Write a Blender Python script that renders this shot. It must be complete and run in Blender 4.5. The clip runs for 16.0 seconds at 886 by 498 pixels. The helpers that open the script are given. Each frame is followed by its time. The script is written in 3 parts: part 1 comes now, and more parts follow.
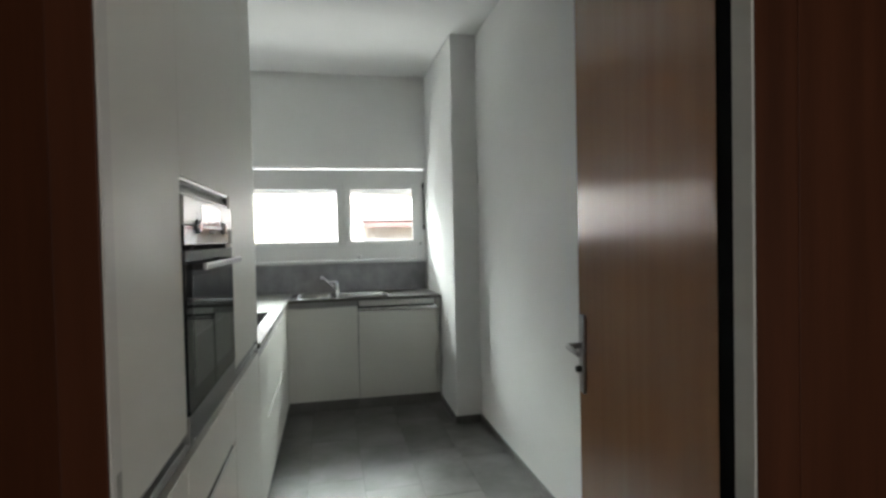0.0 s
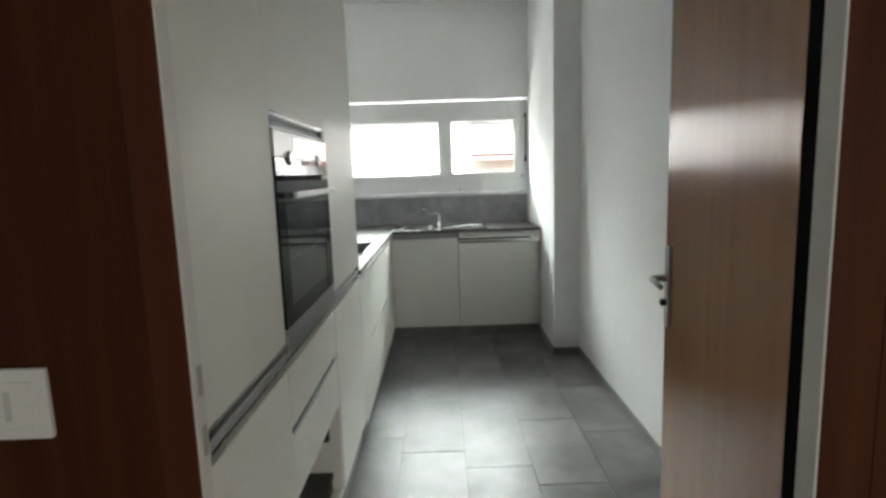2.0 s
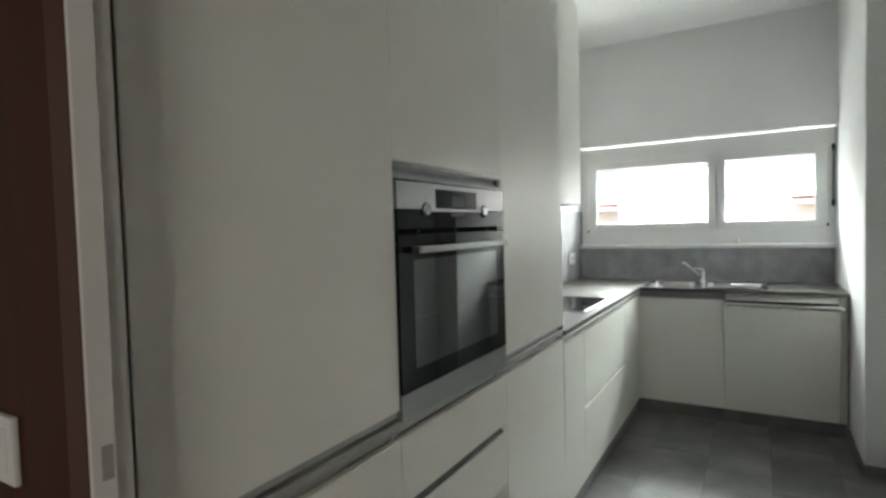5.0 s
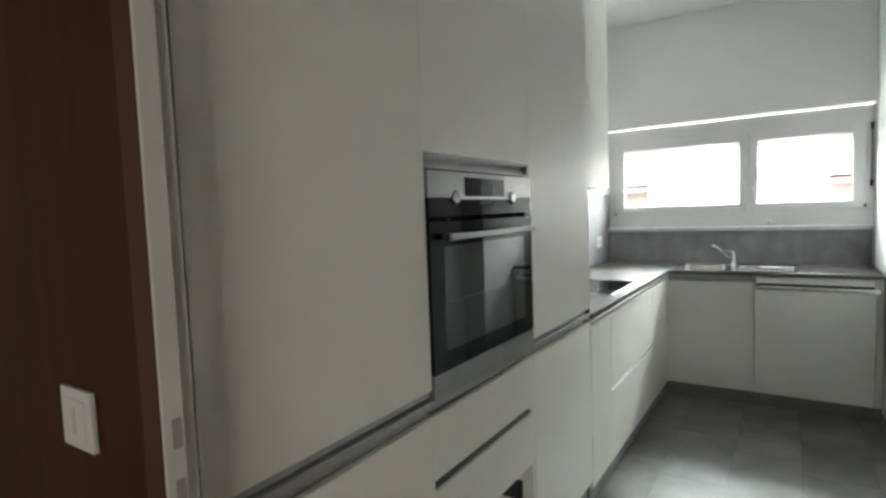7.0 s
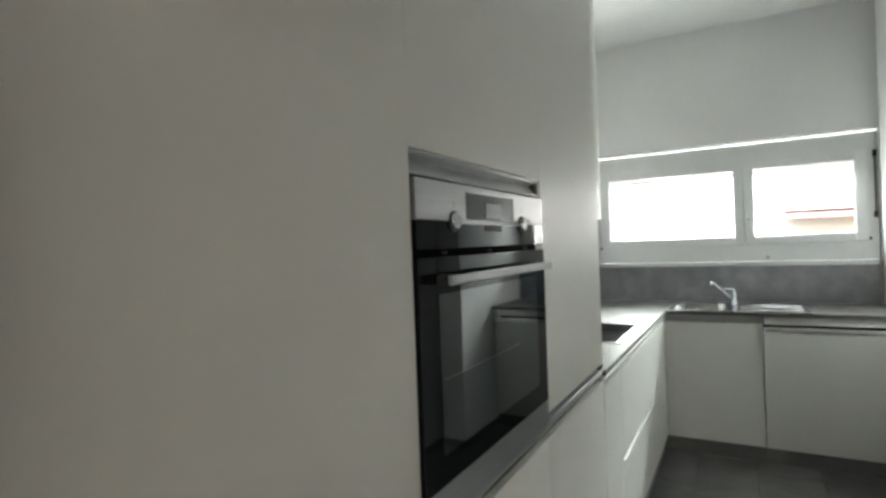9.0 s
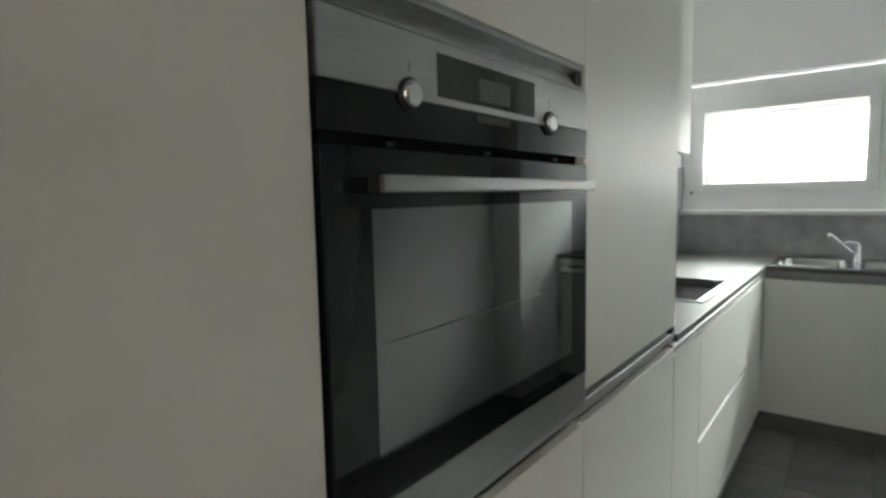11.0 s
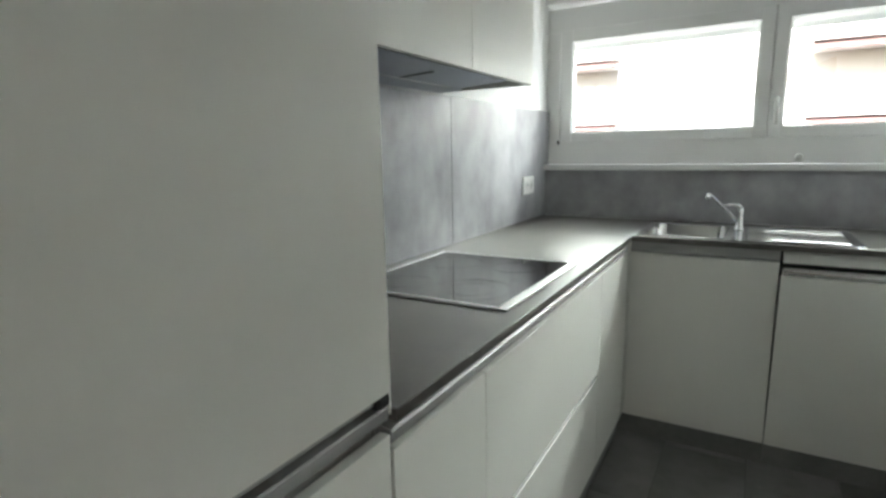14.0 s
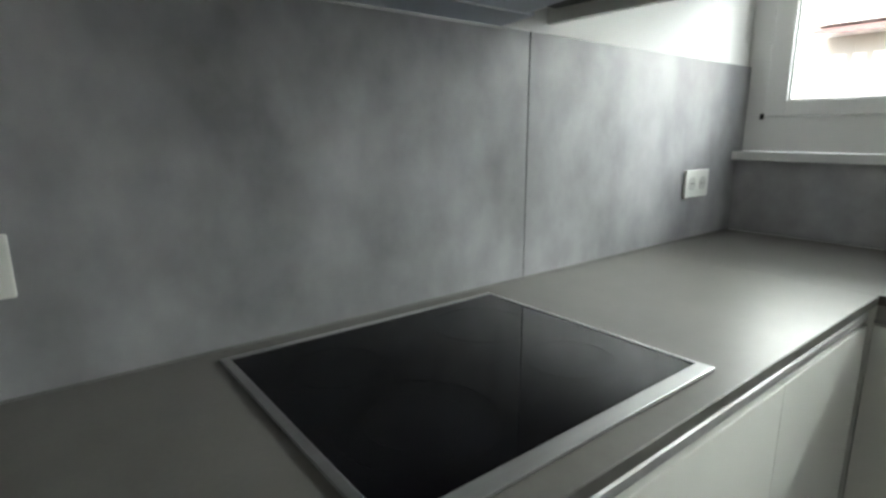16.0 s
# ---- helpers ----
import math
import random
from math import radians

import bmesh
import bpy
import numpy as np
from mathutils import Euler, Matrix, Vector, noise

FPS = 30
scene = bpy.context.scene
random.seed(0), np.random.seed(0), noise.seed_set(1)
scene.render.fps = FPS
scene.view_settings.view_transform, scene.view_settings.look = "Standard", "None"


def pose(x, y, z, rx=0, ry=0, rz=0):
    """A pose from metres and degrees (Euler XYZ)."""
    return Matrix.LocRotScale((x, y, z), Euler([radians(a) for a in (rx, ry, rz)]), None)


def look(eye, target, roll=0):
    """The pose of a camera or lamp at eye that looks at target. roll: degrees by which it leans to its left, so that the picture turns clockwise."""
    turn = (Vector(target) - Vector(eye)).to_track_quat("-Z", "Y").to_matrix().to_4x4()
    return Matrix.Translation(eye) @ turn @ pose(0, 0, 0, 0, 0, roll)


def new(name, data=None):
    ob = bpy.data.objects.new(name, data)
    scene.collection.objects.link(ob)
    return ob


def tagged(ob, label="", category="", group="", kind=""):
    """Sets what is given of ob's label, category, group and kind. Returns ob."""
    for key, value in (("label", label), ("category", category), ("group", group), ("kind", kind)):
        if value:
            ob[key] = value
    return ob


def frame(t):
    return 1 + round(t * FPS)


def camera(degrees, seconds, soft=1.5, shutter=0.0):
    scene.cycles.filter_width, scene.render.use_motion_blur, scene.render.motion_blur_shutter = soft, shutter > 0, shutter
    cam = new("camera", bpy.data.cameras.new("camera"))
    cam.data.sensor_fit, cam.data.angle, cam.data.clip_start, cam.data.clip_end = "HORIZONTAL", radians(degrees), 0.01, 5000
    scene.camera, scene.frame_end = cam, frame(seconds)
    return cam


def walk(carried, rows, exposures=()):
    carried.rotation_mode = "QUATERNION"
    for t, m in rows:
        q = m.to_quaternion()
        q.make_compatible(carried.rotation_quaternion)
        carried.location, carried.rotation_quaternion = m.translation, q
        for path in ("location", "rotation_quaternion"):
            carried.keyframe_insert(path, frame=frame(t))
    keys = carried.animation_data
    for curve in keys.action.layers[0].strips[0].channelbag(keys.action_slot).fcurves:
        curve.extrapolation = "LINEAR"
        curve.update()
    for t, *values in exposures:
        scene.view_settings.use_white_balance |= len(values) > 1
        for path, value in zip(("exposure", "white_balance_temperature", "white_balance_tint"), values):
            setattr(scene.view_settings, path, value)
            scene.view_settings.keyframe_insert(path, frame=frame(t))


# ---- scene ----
cam = camera(79.3, 16.0, soft=2.9)
PATH = [
    (0, (0.339, -1.332, 1.41), (0.756, 0.623, 1.365), -1.2),
    (0.5, (0.38, -1.333, 1.385), (0.577, 0.65, 1.219), -1.1),
    (1, (0.399, -1.339, 1.357), (0.482, 0.634, 1.041), -1.3),
    (1.5, (0.411, -1.351, 1.363), (0.441, 0.616, 1.0), -1.7),
    (2, (0.426, -1.354, 1.394), (0.428, 0.627, 1.115), -1.9),
    (2.5, (0.455, -1.295, 1.415), (0.438, 0.702, 1.305), -2.3),
    (3, (0.493, -1.119, 1.418), (0.441, 0.88, 1.364), -1.5),
    (3.5, (0.544, -0.993, 1.429), (0.363, 0.998, 1.41), -1.5),
    (4, (0.659, -0.987, 1.423), (0.005, 0.903, 1.421), -1.5),
    (4.5, (0.74, -1.005, 1.403), (-0.199, 0.761, 1.366), -1.7),
    (7, (0.77, -1.074, 1.416), (-0.324, 0.595, 1.276), -2.1),
    (7.5, (0.755, -1.058, 1.43), (-0.358, 0.604, 1.408), -2.5),
    (8, (0.65, -1.015, 1.434), (-0.301, 0.744, 1.445), -2.6),
    (10.5, (0.377, -0.283, 1.346), (-0.777, 1.347, 1.236), -1.1),
    (11, (0.417, -0.305, 1.334), (-0.814, 1.26, 1.144), -1.2),
    (11.5, (0.439, -0.31, 1.303), (-0.795, 1.227, 0.962), -1.9),
    (12, (0.44, -0.26, 1.288), (-0.618, 1.369, 0.813), -1.7),
    (12.5, (0.415, -0.104, 1.317), (-0.212, 1.743, 0.874), -1.3),
    (13, (0.436, 0.168, 1.328), (-0.213, 2.038, 1.043), -1.9),
    (13.5, (0.447, 0.398, 1.307), (-0.492, 2.138, 1.011), -1.4),
    (14, (0.441, 0.708, 1.301), (-0.544, 2.411, 0.939), -1.0),
    (14.5, (0.446, 1.027, 1.308), (-0.586, 2.703, 0.95), -1.3),
    (15, (0.394, 1.328, 1.274), (-0.818, 2.871, 0.89), -0.3),
    (15.5, (0.281, 1.553, 1.263), (-1.099, 2.936, 0.835), 0.1),
    (16, (0.305, 1.614, 1.285), (-1.231, 2.821, 0.857), -0.2),
]
EXPOSURE = [(0, 3.45), (0.7, 3.55), (2, 3.82), (3.2, 3.9), (4.2, 3.82), (6.8, 3.88), (8.2, 3.95), (10.3, 3.75), (12.2, 3.82), (13.2, 3.76), (14.2, 3.6), (15, 3.46), (16, 3.30)]
walk(cam, [(t, look(e, g, r)) for t, e, g, r in PATH], EXPOSURE)

# ---- light ----
world = bpy.data.worlds.new("world")
scene.world = world
world.use_nodes = True
wn = world.node_tree.nodes
sky = wn.new("ShaderNodeTexSky")
sky.sky_type = "NISHITA"
sky.sun_disc = False
sky.sun_elevation = radians(48)
sky.sun_rotation = radians(200)
sky.air_density, sky.dust_density = 1.0, 2.5
wn["Background"].inputs["Strength"].default_value = 0.12
world.node_tree.links.new(sky.outputs["Color"], wn["Background"].inputs["Color"])
sun = new("sun", bpy.data.lights.new("sun", "SUN"))
sun.data.energy, sun.data.angle, sun.data.color = 0.95, radians(0.53), (1.0, 0.95, 0.87)
sun.matrix_world = look((-3, -9, 10), (0, 0, 0))


def area_lamp(name, at, towards, watts, wide, high, colour):
    lamp = new(name, bpy.data.lights.new(name, "AREA"))
    lamp.data.shape, lamp.data.size, lamp.data.size_y = "RECTANGLE", wide, high
    lamp.data.energy, lamp.data.color = watts, colour
    lamp.matrix_world = look(at, towards)
    return lamp


# added lamps in place of the high sky and the sunlit yard, outside the window
area_lamp("sky_light", (0.33, 6.33, 3.06), (0.33, 2.5, 1.15), 64.0, 4.6, 1.1, (0.91, 0.985, 0.94))
area_lamp("yard_light", (0.33, 4.65, 0.66), (0.33, 2.7, 2.2), 5.2, 2.1, 0.65, (0.95, 0.99, 0.95))


# unseen fill lamps added in closed hall recesses, behind and beside the walk
area_lamp("hall_fill_lamp", (1.50, -3.03, 1.25), (1.20, -1.0, 1.2), 1.9, 1.2, 2.0, (1.0, 0.96, 0.865))
area_lamp("hall_end_fill_lamp", (-1.63, -1.95, 1.25), (0.0, -1.80, 1.2), 0.16, 1.2, 2.0, (1.0, 0.95, 0.85))


# ---- materials ----
def material(name, base, rough=0.5, metal=0.0, dark=None, scale=8.0, stretch=(1, 1, 1), mix=(0.35, 0.7), fine=60.0, bump=0.0,
             rough_var=0.05, tone=0.0, coat=0.0, spec=0.5, detail=5.0, ior=1.5, grain=0.25):
    """A procedural surface: base colour mottled at two scales towards dark, with bump, and a tone per object."""
    m = bpy.data.materials.new(name)
    m.use_nodes = True
    n, l = m.node_tree.nodes, m.node_tree.links
    b = n["Principled BSDF"]
    b.inputs["Metallic"].default_value = metal
    b.inputs["Coat Weight"].default_value = coat
    b.inputs["IOR"].default_value = ior
    b.inputs["Coat Roughness"].default_value = 0.15
    b.inputs["Specular IOR Level"].default_value = spec
    dark = dark or tuple(c * 0.9 for c in base)
    mp = n.new("ShaderNodeMapping")
    mp.inputs["Scale"].default_value = stretch
    geo = n.new("ShaderNodeNewGeometry")
    l.new(geo.outputs["Position"], mp.inputs["Vector"])
    src = mp.outputs["Vector"]
    if tone:
        info = n.new("ShaderNodeObjectInfo")
        add = n.new("ShaderNodeVectorMath")
        add.operation = "MULTIPLY_ADD"
        comb = n.new("ShaderNodeCombineXYZ")
        for i in range(3):
            l.new(info.outputs["Random"], comb.inputs[i])
        l.new(comb.outputs[0], add.inputs[0])
        add.inputs[1].default_value = (37, 53, 11)
        l.new(mp.outputs["Vector"], add.inputs[2])
        src = add.outputs[0]
    big = n.new("ShaderNodeTexNoise")
    big.inputs["Scale"].default_value, big.inputs["Detail"].default_value = scale, detail
    small = n.new("ShaderNodeTexNoise")
    small.inputs["Scale"].default_value, small.inputs["Detail"].default_value = fine, 3.0
    l.new(src, big.inputs["Vector"])
    l.new(src, small.inputs["Vector"])
    both = n.new("ShaderNodeMath")
    both.operation = "MULTIPLY_ADD"
    both.inputs[1].default_value = grain
    l.new(small.outputs["Fac"], both.inputs[0])
    l.new(big.outputs["Fac"], both.inputs[2])
    ramp = n.new("ShaderNodeMapRange")
    ramp.inputs["From Min"].default_value, ramp.inputs["From Max"].default_value = mix[0] + grain / 2, mix[1] + grain / 2
    l.new(both.outputs[0], ramp.inputs["Value"])
    col = n.new("ShaderNodeMix")
    col.data_type = "RGBA"
    col.inputs["A"].default_value, col.inputs["B"].default_value = (*dark, 1), (*base, 1)
    l.new(ramp.outputs["Result"], col.inputs["Factor"])
    out = col.outputs["Result"]
    if tone:
        hsv = n.new("ShaderNodeHueSaturation")
        tr = n.new("ShaderNodeMapRange")
        tr.inputs["To Min"].default_value, tr.inputs["To Max"].default_value = 1 - tone, 1 + tone
        l.new(info.outputs["Random"], tr.inputs["Value"])
        l.new(tr.outputs["Result"], hsv.inputs["Value"])
        l.new(out, hsv.inputs["Color"])
        out = hsv.outputs["Color"]
    l.new(out, b.inputs["Base Color"])
    rr = n.new("ShaderNodeMapRange")
    rr.inputs["To Min"].default_value, rr.inputs["To Max"].default_value = max(0.01, rough - rough_var), rough + rough_var
    l.new(big.outputs["Fac"], rr.inputs["Value"])
    l.new(rr.outputs["Result"], b.inputs["Roughness"])
    if bump:
        bp = n.new("ShaderNodeBump")
        bp.inputs["Strength"].default_value, bp.inputs["Distance"].default_value = bump, 0.002
        l.new(small.outputs["Fac"], bp.inputs["Height"])
        l.new(bp.outputs["Normal"], b.inputs["Normal"])
    return m


PAINT = material("wall_paint", (0.85, 0.85, 0.84), 0.65, dark=(0.82, 0.82, 0.81), scale=2.5, fine=220, bump=0.25)
CEIL = material("ceiling_paint", (0.86, 0.86, 0.85), 0.8, dark=(0.83, 0.83, 0.82), scale=2.0, fine=160, bump=0.2)
LAMINATE = material("white_laminate", (0.80, 0.796, 0.752), 0.46, dark=(0.78, 0.776, 0.732), scale=3.0, fine=400, bump=0.03, spec=0.7)
CARCASS = material("carcass_board", (0.66, 0.66, 0.63), 0.5, scale=4.0, fine=300)
VENEER = material("door_veneer", (0.395, 0.205, 0.105), 0.25, dark=(0.335, 0.166, 0.082), scale=3.0, stretch=(6, 6, 0.25), fine=30,
                  mix=(0.25, 0.8), bump=0.012, rough_var=0.015, spec=0.28)
# the fine upright grain spreads highlights level across the leaf
across = VENEER.node_tree.nodes.new("ShaderNodeCombineXYZ")
across.inputs[0].default_value, across.inputs[1].default_value = 0.175, 0.985
VENEER.node_tree.links.new(across.outputs[0], VENEER.node_tree.nodes["Principled BSDF"].inputs["Tangent"])
VENEER.node_tree.nodes["Principled BSDF"].inputs["Anisotropic"].default_value = 0.85
DARKWOOD = material("dark_wood", (0.076, 0.0245, 0.0108), 0.48, dark=(0.046, 0.0146, 0.0064), scale=4.0, stretch=(7, 7, 0.3), fine=40,
                    mix=(0.3, 0.75), bump=0.06, spec=0.08)
CASING = material("casing_wood", (0.086, 0.0275, 0.0125), 0.42, dark=(0.060, 0.019, 0.0086), scale=4.0, stretch=(7, 7, 0.3), fine=40,
                  mix=(0.3, 0.75), bump=0.06, spec=0.2)
TILE = material("floor_tile", (0.222, 0.219, 0.214), 0.38, dark=(0.093, 0.090, 0.086), scale=3.6, fine=26, mix=(0.28, 0.72), bump=0.05,
                rough_var=0.06, tone=0.06, detail=4.0, grain=0.10, spec=0.27)
SKIRT = material("skirting_tile", (0.20, 0.197, 0.19), 0.4, dark=(0.14, 0.138, 0.134), scale=5, fine=40, tone=0.05)
GROUT = material("grout", (0.085, 0.082, 0.078), 0.85, scale=20, fine=200)
SPLASH = material("concrete_panel", (0.395, 0.391, 0.408), 0.42, dark=(0.196, 0.194, 0.204), scale=4.2, stretch=(1, 1, 0.8), fine=13, mix=(0.28, 0.72), bump=0.03,
                  rough_var=0.07, detail=8, grain=0.36, spec=0.45)
WORKTOP = material("worktop_stone", (0.136, 0.130, 0.121), 0.37, dark=(0.113, 0.108, 0.101), scale=6, fine=180, bump=0.03, spec=0.13, rough_var=0.02)
STEEL = material("brushed_steel", (0.40, 0.40, 0.40), 0.34, 1.0, dark=(0.36, 0.36, 0.36), scale=4, stretch=(30, 1.5, 30), fine=60, bump=0.03)
SINKSTEEL = material("sink_steel", (0.60, 0.60, 0.59), 0.13, 1.0, dark=(0.56, 0.56, 0.55), scale=9, fine=120, bump=0.03)
ALU = material("aluminium", (0.50, 0.50, 0.50), 0.42, 1.0, dark=(0.44, 0.44, 0.44), scale=5, stretch=(20, 2, 20), fine=90)
RAIL = material("anodised_rail", (0.43, 0.43, 0.43), 0.45, 0.5, dark=(0.38, 0.38, 0.38), scale=5, stretch=(20, 2, 20), fine=90)
LIPRAIL = material("satin_lip_rail", (0.46, 0.46, 0.46), 0.5, 0.45, dark=(0.42, 0.42, 0.42), scale=5, stretch=(20, 2, 20), fine=90)
BRIGHTBAR = material("bright_edge_bar", (0.90, 0.90, 0.89), 0.18, 0.9, dark=(0.78, 0.78, 0.77), scale=5, stretch=(2, 20, 20), fine=90)
# rail metal made much darker, with the groove's shade in its colour
SHADEDGROOVE = material("shaded_groove_metal", (0.12, 0.12, 0.118), 0.5, 0.3, dark=(0.10, 0.10, 0.098), scale=5, stretch=(20, 2, 20), fine=90)
# the same rail metal, toned down to carry shade in its colour
SHADERAIL = material("rail_with_shade", (0.36, 0.36, 0.36), 0.5, 0.2, dark=(0.32, 0.32, 0.32), scale=5, stretch=(2, 20, 20), fine=90)
DRAINSTEEL = material("drainer_steel", (0.55, 0.55, 0.545), 0.09, 1.0, dark=(0.44, 0.44, 0.435), scale=9, stretch=(2, 20, 20), fine=120, bump=0.03)
CHROME = material("chrome", (0.75, 0.75, 0.76), 0.08, 1.0, scale=20, fine=90, rough_var=0.02)
GLASSBLACK = material("black_glass", (0.008, 0.009, 0.010), 0.03, dark=(0.007, 0.008, 0.009), scale=3, fine=50, rough_var=0.015, ior=1.32)
GLASSGREY = material("tinted_glass", (0.020, 0.030, 0.035), 0.03, dark=(0.018, 0.024, 0.027), scale=3, fine=50, rough_var=0.015, ior=2.08)
HOBGLASS = material("ceramic_glass", (0.0032, 0.0028, 0.0036), 0.02, dark=(0.0028, 0.0024, 0.0032), scale=3, fine=50, rough_var=0.005, ior=1.17)
HOBPRINT = material("hob_print", (0.006, 0.006, 0.0063), 0.022, scale=9, fine=50, rough_var=0.005, ior=1.17)
# black plastic parts, and sheets that stand in for shade
BLACK = material("black_plastic_and_gap_shade", (0.014, 0.014, 0.014), 0.5, scale=9, fine=90)
DISPLAY = material("display_window", (0.03, 0.033, 0.033), 0.08, scale=9, fine=90, rough_var=0.02)
LCD = material("display_field", (0.075, 0.08, 0.078), 0.2, scale=9, fine=90)
JAMB = material("jamb_paint", (0.74, 0.73, 0.705), 0.45, dark=(0.69, 0.68, 0.655), scale=4, fine=120)
# near-zero black that paints shade into gaps and rebates
GAPBLACK = material("gap_shade_black", (0.004, 0.004, 0.004), 0.9, scale=9, fine=90, spec=0.1)
SILL = material("pale_sill", (0.66, 0.66, 0.65), 0.45, dark=(0.61, 0.61, 0.60), scale=4, fine=60)
PLASTIC = material("white_plastic", (0.78, 0.78, 0.75), 0.3, scale=6, fine=120)
GREYPLASTIC = material("pale_grey_plastic", (0.60, 0.60, 0.58), 0.35, scale=6, fine=120)
UPVC = material("white_window_frame", (0.80, 0.80, 0.79), 0.33, dark=(0.77, 0.77, 0.76), scale=4, fine=200)
STRIKE = material("strike_metal", (0.46, 0.45, 0.43), 0.45, 0.4, scale=20, fine=120)
PRINT = material("grey_print", (0.16, 0.16, 0.16), 0.3, scale=30, fine=120)
HOODMETAL = material("hood_metal", (0.49, 0.535, 0.605), 0.40, 0.7, dark=(0.46, 0.49, 0.535), scale=3, fine=30, rough_var=0.03)
CARD = material("dark_box", (0.05, 0.045, 0.038), 0.7, scale=6, fine=60)
FACADE = material("rendered_facade", (0.84, 0.825, 0.785), 0.9, dark=(0.79, 0.775, 0.735), scale=0.4, fine=6)
# darker facade tone that paints in the shade of the loggias
FACADE_SHADE = material("loggia_shade", (0.31, 0.285, 0.245), 0.9, scale=0.6, fine=6)
AWNING = material("red_awning", (0.23, 0.14, 0.125), 0.8, dark=(0.19, 0.113, 0.10), scale=1.0, fine=12)
ASPHALT = material("asphalt", (0.16, 0.155, 0.15), 0.9, dark=(0.12, 0.118, 0.115), scale=0.3, fine=20)
FACADE_BAY = material("yellow_render", (0.80, 0.77, 0.60), 0.9, dark=(0.76, 0.73, 0.57), scale=0.4, fine=6)
FARGLASS = material("far_curtained_glass", (0.58, 0.58, 0.57), 0.3, scale=2, fine=9)

PANE = bpy.data.materials.new("window_pane")
PANE.use_nodes = True
pn = PANE.node_tree.nodes
pb = pn["Principled BSDF"]
pb.inputs["Base Color"].default_value = (0.97, 0.985, 0.98, 1)
pb.inputs["Transmission Weight"].default_value = 1.0
pb.inputs["Roughness"].default_value = 0.0
pb.inputs["IOR"].default_value = 1.45


# ---- mesh helpers ----
def add_box(bm, x0, y0, z0, x1, y1, z1, bevel=0.0, segs=2):
    r = bmesh.ops.create_cube(bm, size=1.0)
    vs = r["verts"]
    for v in vs:
        v.co = Vector((x0 + (v.co.x + 0.5) * (x1 - x0), y0 + (v.co.y + 0.5) * (y1 - y0), z0 + (v.co.z + 0.5) * (z1 - z0)))
    if bevel:
        es = list({e for v in vs for e in v.link_edges})
        bmesh.ops.bevel(bm, geom=es, offset=bevel, segments=segs, affect="EDGES", profile=0.6, clamp_overlap=True)
    return bm


def box(x0, y0, z0, x1, y1, z1, bevel=0.0, segs=2):
    return add_box(bmesh.new(), x0, y0, z0, x1, y1, z1, bevel, segs)


def add_tube(bm, pts, radii, seg=20, cap=True):
    """A round tube through points, with a radius at each."""
    rings = []
    pts = [Vector(p) for p in pts]
    for i, p in enumerate(pts):
        d = (pts[min(i + 1, len(pts) - 1)] - pts[max(i - 1, 0)]).normalized()
        side = d.cross(Vector((0, 0, 1)))
        if side.length < 1e-3:
            side = Vector((1, 0, 0))
        side.normalize()
        up = side.cross(d).normalized()
        r = radii[i] if isinstance(radii, (list, tuple)) else radii
        rings.append([bm.verts.new(p + side * (r * math.cos(2 * math.pi * k / seg)) + up * (r * math.sin(2 * math.pi * k / seg)))
                      for k in range(seg)])
    for a, b in zip(rings, rings[1:]):
        for k in range(seg):
            f = bm.faces.new((a[k], a[(k + 1) % seg], b[(k + 1) % seg], b[k]))
            f.smooth = True
    if cap:
        bm.faces.new(rings[0])
        bm.faces.new(list(reversed(rings[-1])))
    return bm


def tube(pts, radii, seg=20, cap=True):
    bm = add_tube(bmesh.new(), pts, radii, seg, cap)
    bmesh.ops.recalc_face_normals(bm, faces=bm.faces)
    return bm


def ring(cx, cy, z0, z1, r0, r1, seg=48):
    """A flat ring lying level."""
    bm = bmesh.new()
    c = []
    for r, z in ((r0, z0), (r0, z1), (r1, z1), (r1, z0)):
        c.append([bm.verts.new((cx + r * math.cos(2 * math.pi * k / seg), cy + r * math.sin(2 * math.pi * k / seg), z)) for k in range(seg)])
    for i in range(4):
        a, b = c[i], c[(i + 1) % 4]
        for k in range(seg):
            bm.faces.new((a[k], a[(k + 1) % seg], b[(k + 1) % seg], b[k]))
    bmesh.ops.recalc_face_normals(bm, faces=bm.faces)
    return bm


def prism(outline, axis, a0, a1):
    """A solid from an outline in the plane across axis ('x', 'y' or 'z'), from a0 to a1 along it."""
    bm = bmesh.new()

    def at(u, v, a):
        return {"x": (a, u, v), "y": (u, a, v), "z": (u, v, a)}[axis]
    lo = [bm.verts.new(at(u, v, a0)) for u, v in outline]
    hi = [bm.verts.new(at(u, v, a1)) for u, v in outline]
    bm.faces.new(lo)
    bm.faces.new(hi)
    n = len(outline)
    for i in range(n):
        bm.faces.new((lo[i], lo[(i + 1) % n], hi[(i + 1) % n], hi[i]))
    bmesh.ops.recalc_face_normals(bm, faces=bm.faces)
    return bm


def mesh_of(name, bm, mat):
    me = bpy.data.meshes.new(name)
    bm.to_mesh(me)
    bm.free()
    me.materials.append(mat)
    return me


def part(name, bm, mat, parent, label=""):
    ob = new(name, mesh_of(name, bm, mat))
    ob.parent = parent
    if parent is not None and parent.type == "EMPTY":
        ob.matrix_parent_inverse = Matrix.Translation(parent.location).inverted()
    return tagged(ob, label)


def thing(name, at, label, category, group=""):
    ob = new(name)
    ob.location = at
    ob.empty_display_size = 0.05
    return tagged(ob, label, category, group)


def structure(name, bm, mat, label, category):
    return tagged(new(name, mesh_of(name, bm, mat)), label, category, kind="structure")


